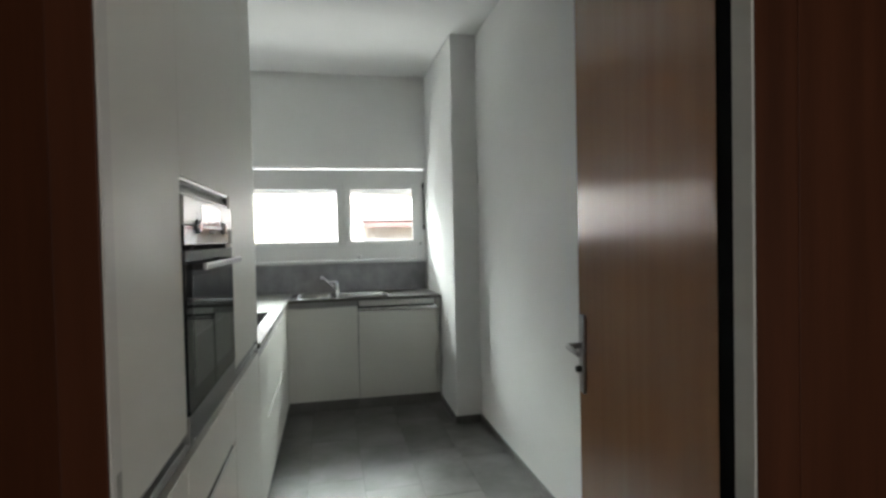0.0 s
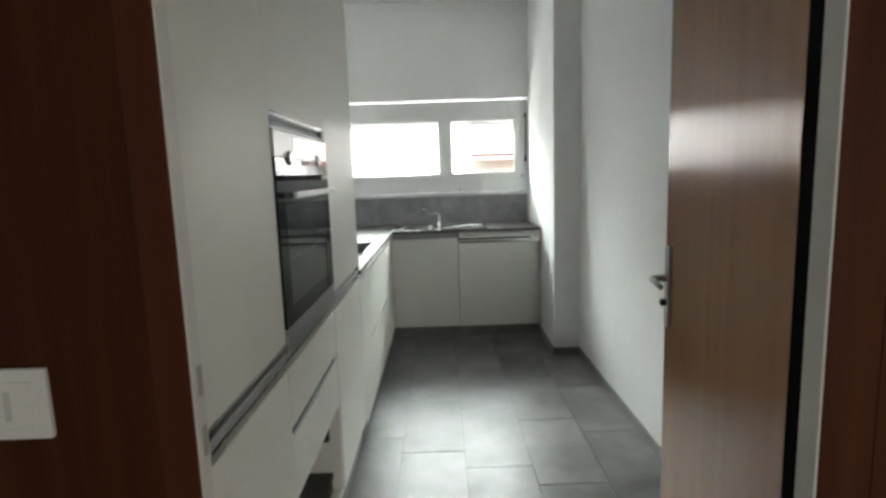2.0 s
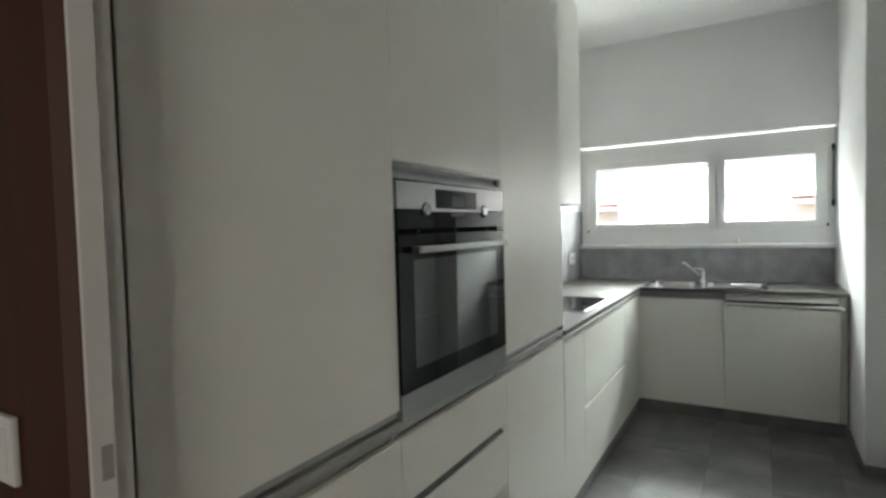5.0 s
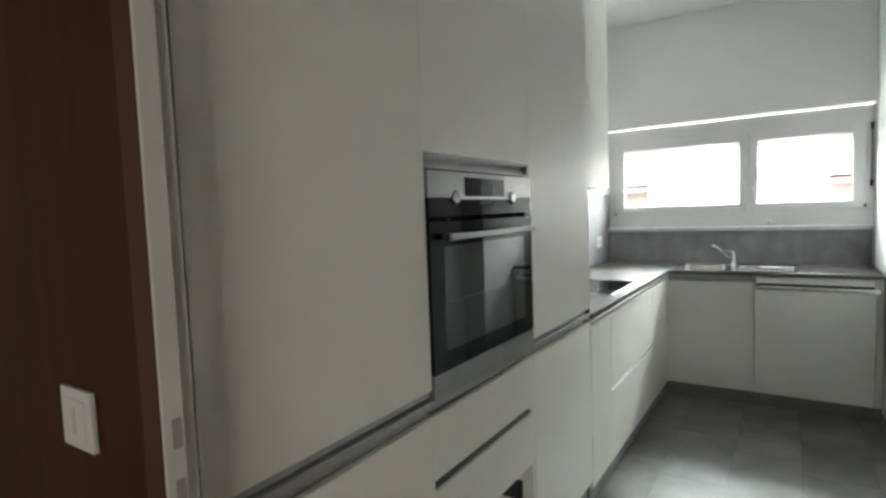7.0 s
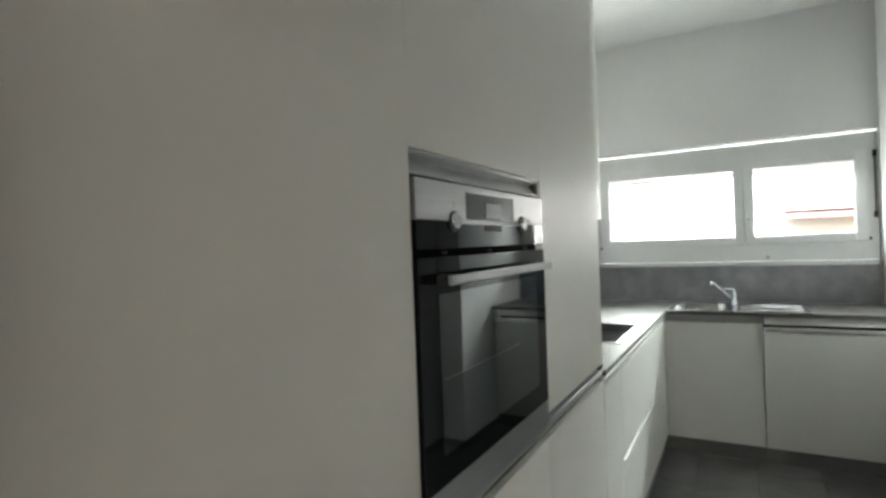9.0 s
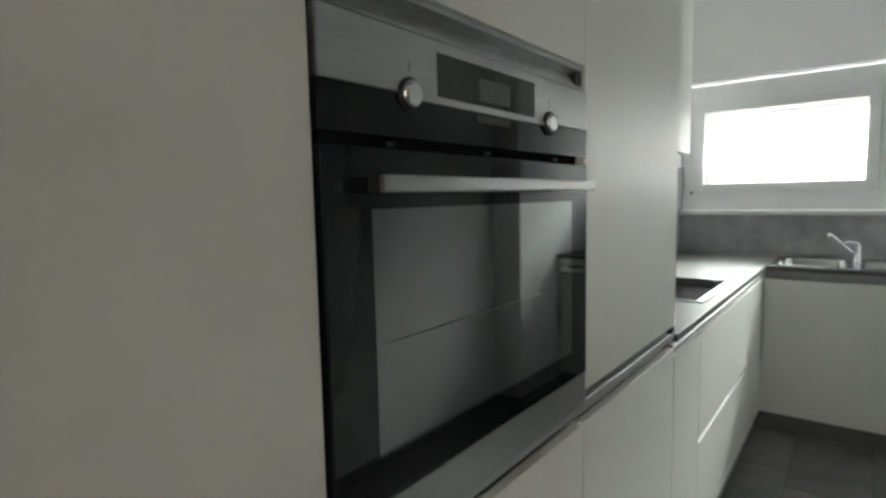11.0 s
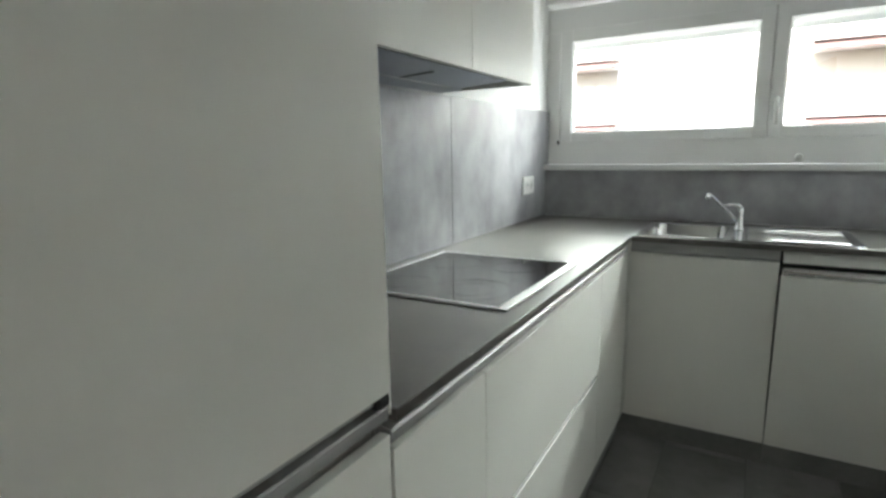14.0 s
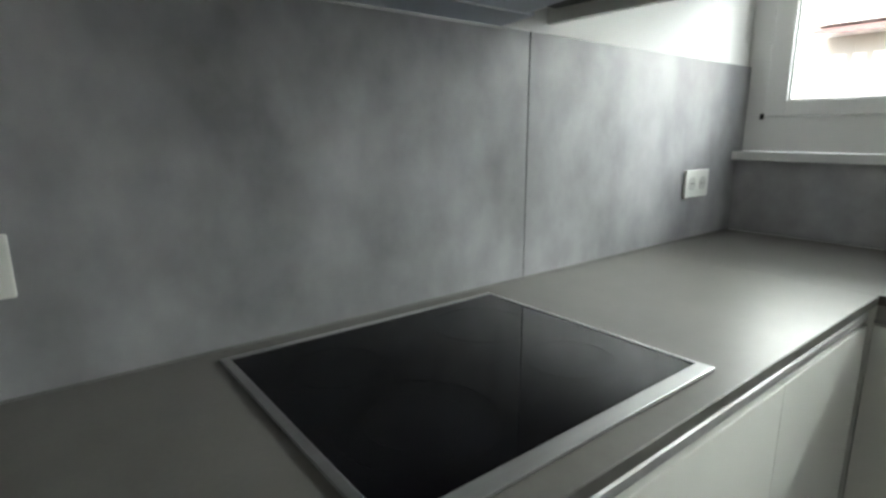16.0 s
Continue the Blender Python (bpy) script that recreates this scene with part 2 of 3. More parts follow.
# ---- plan ----
XW = -0.605      # face of the wall behind the long run
XR = 1.448       # face of the wall across from it
XS = 1.254       # face of the shaft beside the sink counter
YS = 2.572        # near face of the shaft
YF = 3.690       # face of the window wall
YE = -0.7025       # hall face of the entrance wall
ZC = 2.92        # ceiling
ZT = 0.925       # worktop
YB = 1.305       # where the tall cabinets end
YK = 3.094        # front of the sink counter
HX0, HX1, HY0 = -1.6, 2.2, -3.0   # hall

# walls
structure("wall_west", box(XW - 0.15, YE + 0.13, -0.1, XW, YF, ZC), PAINT, "smooth white painted kitchen wall behind the cabinets", "wall")
structure("wall_east", box(XR, YE + 0.13, -0.1, XR + 0.15, YF, ZC), PAINT, "smooth white painted kitchen wall", "wall")
structure("wall_shaft", box(XS, YS, -0.1, XR, YF, ZC, 0.004), PAINT, "white painted boxed-out shaft in the corner", "wall")
bm = bmesh.new()
WX0, WX1, WZ0, WZ1 = XW, 1.250, 1.206, 2.070
add_box(bm, XW - 0.15, YF, -0.1, XR + 0.15, YF + 0.32, WZ0)
add_box(bm, XW - 0.15, YF, WZ1, XR + 0.15, YF + 0.32, ZC)
add_box(bm, XW - 0.15, YF, WZ0, WX0, YF + 0.32, WZ1)
add_box(bm, WX1, YF, WZ0, XR + 0.15, YF + 0.32, WZ1)
structure("wall_north", bm, PAINT, "white painted wall with a long low window", "wall")
bm = bmesh.new()
DX0, DX1, DZ = 0.112, 0.890, 2.16
add_box(bm, HX0, YE, -0.1, XW - 0.15, YE + 0.13, ZC)
add_box(bm, XW - 0.15, YE, -0.1, DX0 - 0.060, YE + 0.034, ZC)
add_box(bm, DX1 + 0.030, YE, -0.1, HX1, YE + 0.019, ZC)
add_box(bm, DX1 + 0.085, YE + 0.019, -0.1, HX1, YE + 0.13, ZC)
add_box(bm, DX0 - 0.060, YE, DZ + 0.03, DX1 + 0.030, YE + 0.034, ZC)
add_box(bm, DX0 - 0.060, YE + 0.034, DZ + 0.03, DX1 + 0.085, YE + 0.13, ZC)
structure("wall_south", bm, PAINT, "white wall between hall and kitchen", "wall")
# out of view: pale to brighten the panelling, with a closed lamp recess
bm = bmesh.new()
add_box(bm, HX0 - 0.1, HY0, -0.1, HX0, -2.60, ZC)
add_box(bm, HX0 - 0.1, -1.30, -0.1, HX0, YE + 0.13, ZC)
add_box(bm, HX0 - 0.1, -2.60, 2.27, HX0, -1.30, ZC)
add_box(bm, HX0 - 0.1, -2.60, -0.1, HX0, -1.30, 0.22)
add_box(bm, HX0 - 0.2, -2.70, -0.1, HX0 - 0.1, -1.20, ZC)
structure("wall_hall", bm, PAINT, "unseen plain pale wall added to close the hall", "wall")
# out of view: the backed recess keeps sun out and holds a fill lamp
bm = bmesh.new()
add_box(bm, HX1, HY0, -0.1, HX1 + 0.1, YE + 0.13, ZC)
add_box(bm, HX0 - 0.1, HY0 - 0.1, -0.1, 0.88, HY0, ZC)
add_box(bm, 2.12, HY0 - 0.1, -0.1, HX1 + 0.1, HY0, ZC)
add_box(bm, 0.88, HY0 - 0.1, 2.27, 2.12, HY0, ZC)
add_box(bm, 0.88, HY0 - 0.1, -0.1, 2.12, HY0, 0.22)
add_box(bm, 0.78, HY0 - 0.2, -0.1, 2.22, HY0 - 0.1, ZC)
structure("wall_hall", bm, DARKWOOD, "unseen dark brown hall walls with a lamp recess", "wall")
structure("ceiling", box(HX0 - 0.1, HY0 - 0.1, ZC, HX1 + 0.1, YF + 0.32, ZC + 0.2), CEIL, "plain white painted ceiling", "ceiling")

# hall panelling round the kitchen door
for k, (a, b) in enumerate(((HX0, DX0 - 0.045), (DX1 + 0.072, HX1))):
    structure("panel", box(a, YE - 0.022, 0.0, b, YE - 0.002, ZC - 0.002, 0.002), DARKWOOD, "dark reddish-brown wood wall panelling in the hall", "wall panelling")
structure("panel", box(DX0 - 0.045, YE - 0.022, DZ + 0.06, DX1 + 0.072, YE - 0.002, ZC - 0.002, 0.002), DARKWOOD,
          "dark brown wood panel over the kitchen door", "wall panelling")

# door frame: casings flush with the panelling, stepped jambs
frame_door = tagged(thing("door_frame", (DX0, YE, 0), "dark brown casing with white stepped jambs", "door frame"), kind="structure")
part("casing", box(DX0 - 0.045, YE - 0.0245, 0, DX0 - 0.0005, YE - 0.002, DZ + 0.05, 0.002), CASING, frame_door, "reddish-brown wood casing")
part("casing", box(DX1 + 0.0005, YE - 0.0245, 0, DX1 + 0.070, YE - 0.002, DZ + 0.05, 0.003), DARKWOOD, frame_door, "dark brown wood casing")
part("casing", box(DX0, YE - 0.0245, DZ + 0.002, DX1, YE - 0.002, DZ + 0.05, 0.003), CASING, frame_door, "reddish-brown wood casing")
lj = part("jamb", prism([(DX0 - 0.055, YE - 0.0015), (DX0 - 0.0004, YE - 0.0015), (DX0 - 0.0004, YE - 0.023), (DX0 + 0.0012, YE - 0.0245), (DX0 + 0.0025, YE - 0.022), (DX0 + 0.0025, YE + 0.004),
                         (DX0 - 0.001, YE + 0.006), (DX0 - 0.010, YE + 0.007), (DX0 - 0.012, YE + 0.009), (DX0 - 0.012, YE + 0.0275), (DX0 - 0.055, YE + 0.0275)],
                        "z", 0, DZ), JAMB, frame_door, "greyish white stepped jamb")
for z in (1.068, 1.148):
    part("strike_plate", box(DX0 + 0.0020, YE - 0.012, z - 0.022, DX0 + 0.0030, YE + 0.001, z + 0.018, 0.0004), STRIKE, lj, "grey metal strike opening")
part("jamb", prism([(DX1 - 0.002, YE - 0.023), (DX1 + 0.0003, YE - 0.0245), (DX1 + 0.0003, YE - 0.001), (DX1 + 0.029, YE - 0.001), (DX1 + 0.029, YE + 0.019), (DX1 + 0.006, YE + 0.019), (DX1 - 0.002, YE + 0.012)],
                   "z", 0, DZ), JAMB, frame_door, "greyish white jamb")
# black block in place of the shade inside the hinge rebate
part("rebate_shade", box(DX1 + 0.012, YE + 0.0195, 0, DX1 + 0.084, YE + 0.0555, DZ), GAPBLACK, frame_door, "black block standing in for the shade in the hinge rebate")
part("jamb", box(DX0, YE, DZ, DX1, YE + 0.034, DZ + 0.025, 0.003), UPVC, frame_door, "white painted head")
structure("trim", box(XW, YE + 0.0345, 0.004, -0.0005, -0.6168, ZC - 0.002), LAMINATE, "white filler panel between wall and tall cabinet", "trim")

# light switch in the hall
SWF = YE - 0.022
sw = thing("light_switch", (-0.106, SWF, 1.132), "square white light switch on dark brown wood", "light switch")
part("plate", box(-0.153, SWF - 0.009, 1.087, -0.060, SWF, 1.177, 0.003), PLASTIC, sw)
part("rocker", box(-0.137, SWF - 0.0115, 1.102, -0.076, SWF - 0.0085, 1.162, 0.0015), PLASTIC, sw)
part("indicator", box(-0.111, SWF - 0.0123, 1.112, -0.103, SWF - 0.0112, 1.150, 0.0004), GREYPLASTIC, sw, "pale indicator strip")

# ---- kitchen door ----
door = tagged(thing("door_1", (0.905, -0.638, 0), "open brown wood veneer kitchen door with steel lever", "door"), kind="structure")
LEN, TH = 0.725, 0.04
# built along local y, visible face at x=0, then turned
leaf = part("leaf", box(0, 0, 0.008, TH, LEN, 2.145, 0.002), VENEER, None, "glossy mid-brown wood veneer")
leaf.parent = door
plate = part("handle_plate", box(-0.008, LEN - 0.062, 0.970, 0.0005, LEN - 0.022, 1.186, 0.003), ALU, None, "long satin metal backplate")
neck = part("lever", tube([(-0.006, LEN - 0.042, 1.10), (-0.034, LEN - 0.042, 1.10), (-0.043, LEN - 0.045, 1.10), (-0.046, LEN - 0.055, 1.10),
                           (-0.046, LEN - 0.09, 1.10), (-0.044, LEN - 0.145, 1.098)], [0.009, 0.008, 0.008, 0.008, 0.0075, 0.0065]), ALU, None, "satin metal lever")
key = part("key_cylinder", tube([(-0.006, LEN - 0.042, 1.035), (-0.022, LEN - 0.042, 1.035)], 0.009), BLACK, None, "dark lock cylinder")
plate2 = part("handle_plate", box(TH - 0.0005, LEN - 0.062, 0.970, TH + 0.008, LEN - 0.022, 1.186, 0.003), ALU, None, "long satin metal backplate")
face = part("lock_plate", box(0.010, LEN - 0.0005, 0.985, 0.030, LEN + 0.002, 1.17, 0.0006), ALU, None, "steel lock face")
# hinge-side edge covered in black to imitate its shade
edge = part("hinge_edge", box(0.0005, -0.0035, 0.01, TH - 0.0005, 0.0005, 2.14), GAPBLACK, None, "black strip standing in for shade along the hinge edge")
for o in (plate, neck, key, plate2, face, edge):
    o.parent = door
for z in (0.25, 1.75):
    h = part("hinge", tube([(TH * 0.3, -0.008, z), (TH * 0.3, -0.008, z + 0.09)], 0.008, 12), ALU, None)
    h.parent = door
door.rotation_euler = (0, 0, -math.atan2(0.127, 0.715))

# ---- kitchen skirting ----
y = YE + 0.13
k = 0
while y < YS - 0.005:
    y2 = min(y + 0.60, YS)
    structure("baseboard", box(XR - 0.011, y + 0.0015, 0.004, XR - 0.001, y2 - 0.0015, 0.056, 0.001, 1), SKIRT, "grey stone-look tile skirting", "baseboard")
    y = y2
structure("baseboard", box(XS - 0.009, YS - 0.011, 0.004, XR - 0.012, YS - 0.001, 0.056, 0.001, 1), SKIRT, "grey stone-look tile skirting", "baseboard")
structure("baseboard", box(XS - 0.011, YS - 0.001, 0.004, XS - 0.001, YK + 0.02, 0.056, 0.001, 1), SKIRT, "grey stone-look tile skirting", "baseboard")

# ---- window ----
win = tagged(thing("window_1", (0.3, YF + 0.04, WZ0), "long white two-sash window with a sill shelf", "window"), kind="structure")
FY = YF + 0.042
FX0, FX1, FZ0, FZ1 = WX0 + 0.001, WX1 - 0.001, 1.2135, 2.052
part("frame_rail", box(FX0, FY, FZ0, FX1, FY + 0.07, 1.338, 0.004), UPVC, win, "deep white bottom rail")
part("frame_rail", box(FX0, FY, 1.928, FX1, FY + 0.07, FZ1, 0.004), UPVC, win)
part("frame_stile", box(FX0, FY, 1.338, -0.530, FY + 0.07, 1.928, 0.004), UPVC, win)
part("frame_stile", box(1.192, FY, 1.338, FX1, FY + 0.07, 1.928, 0.004), UPVC, win)


def sash(x0, x1, px0, px1, name):
    z0, z1, p0, p1 = 1.334, 1.931, 1.387, 1.868
    ya, yb = FY - 0.014, FY + 0.05
    s = part(name, box(x0, ya, z0, px0, yb, z1, 0.005), UPVC, win, "white window sash")
    part("sash_bar", box(px1, ya, z0, x1, yb, z1, 0.005), UPVC, s)
    part("sash_bar", box(px0 - 0.001, ya + 0.001, z0, px1 + 0.001, yb, p0, 0.004), UPVC, s)
    part("sash_bar", box(px0 - 0.001, ya + 0.001, p1, px1 + 0.001, yb, z1, 0.004), UPVC, s)
    for a, b, c, d in ((px0, p0, px0 + 0.006, p1), (px1 - 0.006, p0, px1, p1), (px0, p0, px1, p0 + 0.006), (px0, p1 - 0.006, px1, p1)):
        part("glazing_bead", box(a, ya + 0.012, b, c, ya + 0.03, d, 0.001, 1), GREYPLASTIC, s)
    g = part("pane", box(px0 - 0.004, ya + 0.032, p0 - 0.004, px1 + 0.004, ya + 0.036, p1 + 0.004), PANE, s, "clear window glass")
    g.visible_shadow = False
    return s


part("mullion", box(0.44, FY + 0.052, 1.338, 0.52, FY + 0.07, 1.928, 0.002), UPVC, win)
sash(-0.526, 0.480, -0.460, 0.423, "sash")
s2 = sash(0.484, 1.194, 0.540, 1.128, "sash")
part("window_handle", tube([(0.510, FY - 0.014, 1.513), (0.510, FY - 0.042, 1.513), (0.510, FY - 0.050, 1.504), (0.512, FY - 0.052, 1.478), (0.514, FY - 0.050, 1.393)],
                                [0.011, 0.009, 0.010, 0.010, 0.008], 14), PLASTIC, win, "white lever window handle")
for hx, hz in ((-0.530, 1.334), (1.198, 1.352)):
    part("hinge_cap", tube([(hx, FY - 0.022, hz - 0.010), (hx, FY - 0.022, hz + 0.010)], 0.007, 10), BLACK, win, "small black hinge cap")
for hz in (1.905, 1.508):
    part("hinge", box(1.222, FY - 0.030, hz - 0.022, 1.240, FY - 0.004, hz + 0.022, 0.003), BLACK, win, "dark frame hinge")
# dark bar added for the shading in the gap between the hinges
part("frame_gap_shade", tube([(1.232, FY - 0.012, 1.52), (1.232, FY - 0.012, 1.895)], 0.005, 10), PRINT, win, "dark upright bar standing in for shade at the frame's edge")
part("latch_bump", tube([(0.62, FY - 0.001, 1.242), (0.62, FY - 0.016, 1.242)], [0.018, 0.012], 14), GREYPLASTIC, win, "small round catch")
part("sill", box(XW + 0.001, YF - 0.040, 1.183, XS - 0.012, FY + 0.01, 1.213, 0.003), SILL, win, "pale grey-white window sill shelf")

# roller shutter, nearly all the way up
sh = thing("roller_shutter", (0.3, YF + 0.16, 1.83), "grey slatted roller shutter rolled up above the window", "shutter")
for i in range(5):
    z = 1.838 + i * 0.035
    part("slat", box(FX0 + 0.03, YF + 0.165 + 0.004 * (i % 2), z, FX1 - 0.03, YF + 0.175 + 0.004 * (i % 2), z + 0.033, 0.003, 1), GREYPLASTIC, sh)


# ---- cabinet fronts ----
GAP = 0.0015
FT = 0.019


def front_x(name, y0, y1, z0, z1, parent, label="", g=GAP):
    """A front of the long run, its face at x = 0."""
    return part(name, box(-FT, y0 + g, z0 + GAP, 0.0, y1 - g, z1 - GAP, 0.0008 if g < GAP else 0.0012, 2), LAMINATE, parent, label)


def grip_rail_x(y0, y1, parent, top=0.950):
    """The recessed grip channel under the tall doors: dark recess and a folded metal profile."""
    r = part("grip_rail", prism([(-0.034, top), (-0.013, top), (-0.011, 0.9385), (-0.029, 0.937), (-0.029, 0.932), (-0.005, 0.930), (-0.003, 0.927), (-0.003, 0.909),
                                 (-0.006, 0.907), (-0.030, 0.905), (-0.030, 0.890), (-0.034, 0.890)],
                                "y", y0 + 0.0005, y1 - 0.0005), RAIL, parent, "recessed aluminium grip rail")
    return r


TB = 0.135
TOPD = 2.36


def tall_cabinet(y0, y1, label, low=0.950):
    t = thing("tall_cabinet", (-0.3, (y0 + y1) / 2, 0), label, "cabinet", "tall kitchen cabinets")
    part("carcass", box(XW + 0.002, y0 + 0.0005, TB, -0.036, y1 - 0.0005, ZC - 0.004), CARCASS, t)
    front_x("lower_door", y0, y1, TB, 0.887, t)
    front_x("upper_door", y0, y1, low, TOPD, t, g=0.0004)
    front_x("top_door", y0, y1, TOPD, ZC - 0.03, t)
    grip_rail_x(y0, y1, t, low)
    part("plinth", box(XW + 0.002, y0, 0.004, -0.028, y1, TB - 0.001), SKIRT, t, "grey plinth board")
    return t


tall_cabinet(-0.612, 0.026, "tall white flat-fronted cabinet by the door", 0.957)
tb = tall_cabinet(0.664, YB, "tall white flat-fronted cabinet beside the oven")
part("side_panel", box(XW + 0.002, YB, 0.886 + 0.03, -0.0005, YB + 0.004, ZC - 0.03, 0.001), LAMINATE, tb)
part("rail_end", box(-0.030, YB - 0.026, 0.928, -0.0005, YB + 0.010, 0.955, 0.010, 3), BLACK, tb, "black end piece of the grip channel")
# black strip draws the shadow gap beside the door frame
fill = thing("gap_shade_strip", (-0.02, -0.630, 0), "narrow black strip standing in for the shaded gap at the door frame", "filler")
part("strip", box(-0.05, -0.6165, 0.004, -0.0015, -0.6128, ZC - 0.01), BLACK, fill)

# oven cabinet: upper door, drawers and an open niche
OY0, OY1 = 0.028, 0.662
oc = thing("oven_cabinet", (-0.3, 0.3, 0), "tall white oven cabinet with an empty lower niche", "cabinet", "tall kitchen cabinets")
front_x("upper_door", OY0 - 0.0015, OY1 + 0.0015, 1.569, TOPD, oc, g=0.0004)
front_x("top_door", OY0 - 0.001, OY1 + 0.001, TOPD, ZC - 0.03, oc)
grip_rail_x(OY0, OY1, oc)
part("carcass", box(XW + 0.002, OY0, 1.572, -0.022, OY1, ZC - 0.004), CARCASS, oc)
part("carcass_back", box(XW + 0.002, OY0, TB, XW + 0.012, OY1, 1.571), CARCASS, oc)
part("side_panel", box(XW + 0.013, OY0, TB, -0.022, OY0 + 0.016, 0.889), CARCASS, oc)
part("side_panel", box(XW + 0.013, OY1 - 0.016, TB, -0.004, OY1, 0.889), LAMINATE, oc)
part("shelf", box(XW + 0.013, OY0 + 0.017, 0.875, -0.040, OY1 - 0.017, 0.889), CARCASS, oc)
part("niche_floor", box(XW + 0.013, OY0 + 0.017, TB, -0.004, OY1 - 0.017, TB + 0.018, 0.001), LAMINATE, oc)
front_x("drawer_front", OY0, OY1, 0.716, 0.887, oc)
part("finger_groove", prism([(-0.030, 0.714), (-0.022, 0.714), (-0.022, 0.704), (-0.006, 0.694), (-0.006, 0.690), (-0.030, 0.690)], "y", OY0 + 0.004, OY1 - 0.004),
     SHADEDGROOVE, oc, "recessed metal finger groove darkened for its shade")
front_x("drawer_front", OY0, OY1, 0.505, 0.689, oc)
part("drawer_box", box(XW + 0.03, OY0 + 0.03, 0.520, -0.031, OY1 - 0.03, 0.685), CARCASS, oc)
part("plinth", box(XW + 0.002, OY0, 0.004, -0.028, OY1, TB - 0.001), SKIRT, oc, "grey plinth board")
# flat dark object of unknown kind; lid and strip are added detail
bx = thing("niche_object", (-0.22, 0.60, TB + 0.018), "flat dark object against the side wall of an open cabinet niche", "box")
part("body", box(-0.42, 0.565, TB + 0.0185, -0.045, 0.640, TB + 0.078, 0.004), CARD, bx)
part("lid", box(-0.425, 0.560, TB + 0.068, -0.040, 0.643, TB + 0.090, 0.003), CARD, bx)
part("tape", box(-0.25, 0.5590, TB + 0.045, -0.21, 0.6435, TB + 0.0912), STRIKE, bx, "dull grey strip across the object")
sk = thing("wall_socket", (-0.09, OY1 - 0.017, 0.395), "dark socket box on the side wall of the niche", "socket")
part("plate", box(-0.140, OY1 - 0.040, 0.362, -0.045, OY1 - 0.0165, 0.428, 0.004), BLACK, sk)
part("rim", box(-0.130, OY1 - 0.043, 0.372, -0.055, OY1 - 0.0395, 0.418, 0.001), CARD, sk)

# ---- oven ----
ov = thing("oven", (-0.2, 0.3, 0.927), "built-in oven, brushed steel and black glass, closed", "oven")
# body painted black so the gaps between the fronts look shaded
part("body", box(XW + 0.05, OY0 + 0.012, 0.9350, -0.0125, OY1 - 0.012, 1.5282), GAPBLACK, ov)
part("top_trim", prism([(-0.030, 1.5680), (-0.004, 1.5680), (-0.0045, 1.5610), (-0.020, 1.5530), (-0.006, 1.5324), (-0.006, 1.5284), (-0.030, 1.5284)], "y", OY0 + 0.001, OY1 - 0.001),
     STEEL, ov, "folded steel trim strip")
part("trim_end", box(-0.026, OY1 - 0.030, 1.5338, -0.005, OY1 - 0.002, 1.5665, 0.001), BLACK, ov)
panel = part("control_panel", box(-0.012, OY0 + 0.003, 1.4526, 0.006, OY1 - 0.003, 1.5218, 0.0015), STEEL, ov, "brushed steel control panel")
part("lower_panel", box(-0.012, OY0 + 0.003, 1.4026, 0.0055, OY1 - 0.003, 1.4520, 0.001), GLASSBLACK, ov, "black glass strip")
disp = part("display", box(0.004, 0.213, 1.4561, 0.0072, 0.455, 1.5085, 0.0005), DISPLAY, ov, "dark display window")
part("display_field", box(0.0068, 0.301, 1.4619, 0.0078, 0.379, 1.4922), LCD, disp, "grey display field")
part("steel_lip", box(0.004, 0.179, 1.4471, 0.0078, 0.486, 1.4526, 0.0005), STEEL, ov, "thin steel line under the display")
part("nameplate", box(0.005, 0.295, 1.4339, 0.0068, 0.382, 1.4438, 0.0003), BLACK, ov, "small dark maker's plate")
for ky in (0.162, 0.505):
    kb = part("knob", tube([(0.005, ky, 1.4515), (0.013, ky, 1.4515), (0.016, ky, 1.4515)], [0.0165, 0.0155, 0.012], 28), CHROME, ov, "round steel knob")
    part("knob_ring", tube([(0.0045, ky, 1.4515), (0.0085, ky, 1.4515)], 0.0195, 28), BLACK, kb, "black ring")
    part("mark", box(0.0055, ky - 0.0008, 1.4770, 0.0066, ky + 0.0008, 1.4887), PRINT, panel)
# black backing gives the slot its shade
part("vent_slot", box(-0.011, 0.120, 1.3915, -0.007, 0.587, 1.4020), GAPBLACK, ov, "vent slot backed with black for its shade")
for ky in (0.137, 0.334, 0.544):
    part("slot_clip", box(-0.006, ky - 0.004, 1.3930, 0.001, ky + 0.004, 1.3975, 0.001), BLACK, ov)
od = part("oven_door", box(-0.012, OY0 + 0.003, 0.9936, 0.006, OY1 - 0.003, 1.3890, 0.0015), GLASSBLACK, ov, "black glass oven door")
part("door_window", box(0.004, 0.096, 1.0460, 0.0068, 0.592, 1.3240, 0.0004), GLASSGREY, od, "tinted glass pane")
part("rack_line", box(0.0066, 0.103, 1.1742, 0.0071, 0.471, 1.1756), PRINT, od)
part("door_handle", box(0.034, 0.080, 1.3408, 0.045, 0.607, 1.3585, 0.003), STEEL, od, "flat steel bar handle")
for ky in (0.103, 0.584):
    part("handle_post", box(0.005, ky - 0.011, 1.3414, 0.035, ky + 0.011, 1.3579, 0.002), BLACK, od)
part("bottom_trim", box(-0.012, OY0 + 0.003, 0.9270, 0.005, OY1 - 0.003, 0.9910, 0.0015), STEEL, ov, "brushed steel bottom strip")

# ---- base cabinets along the run ----
DT = 0.857


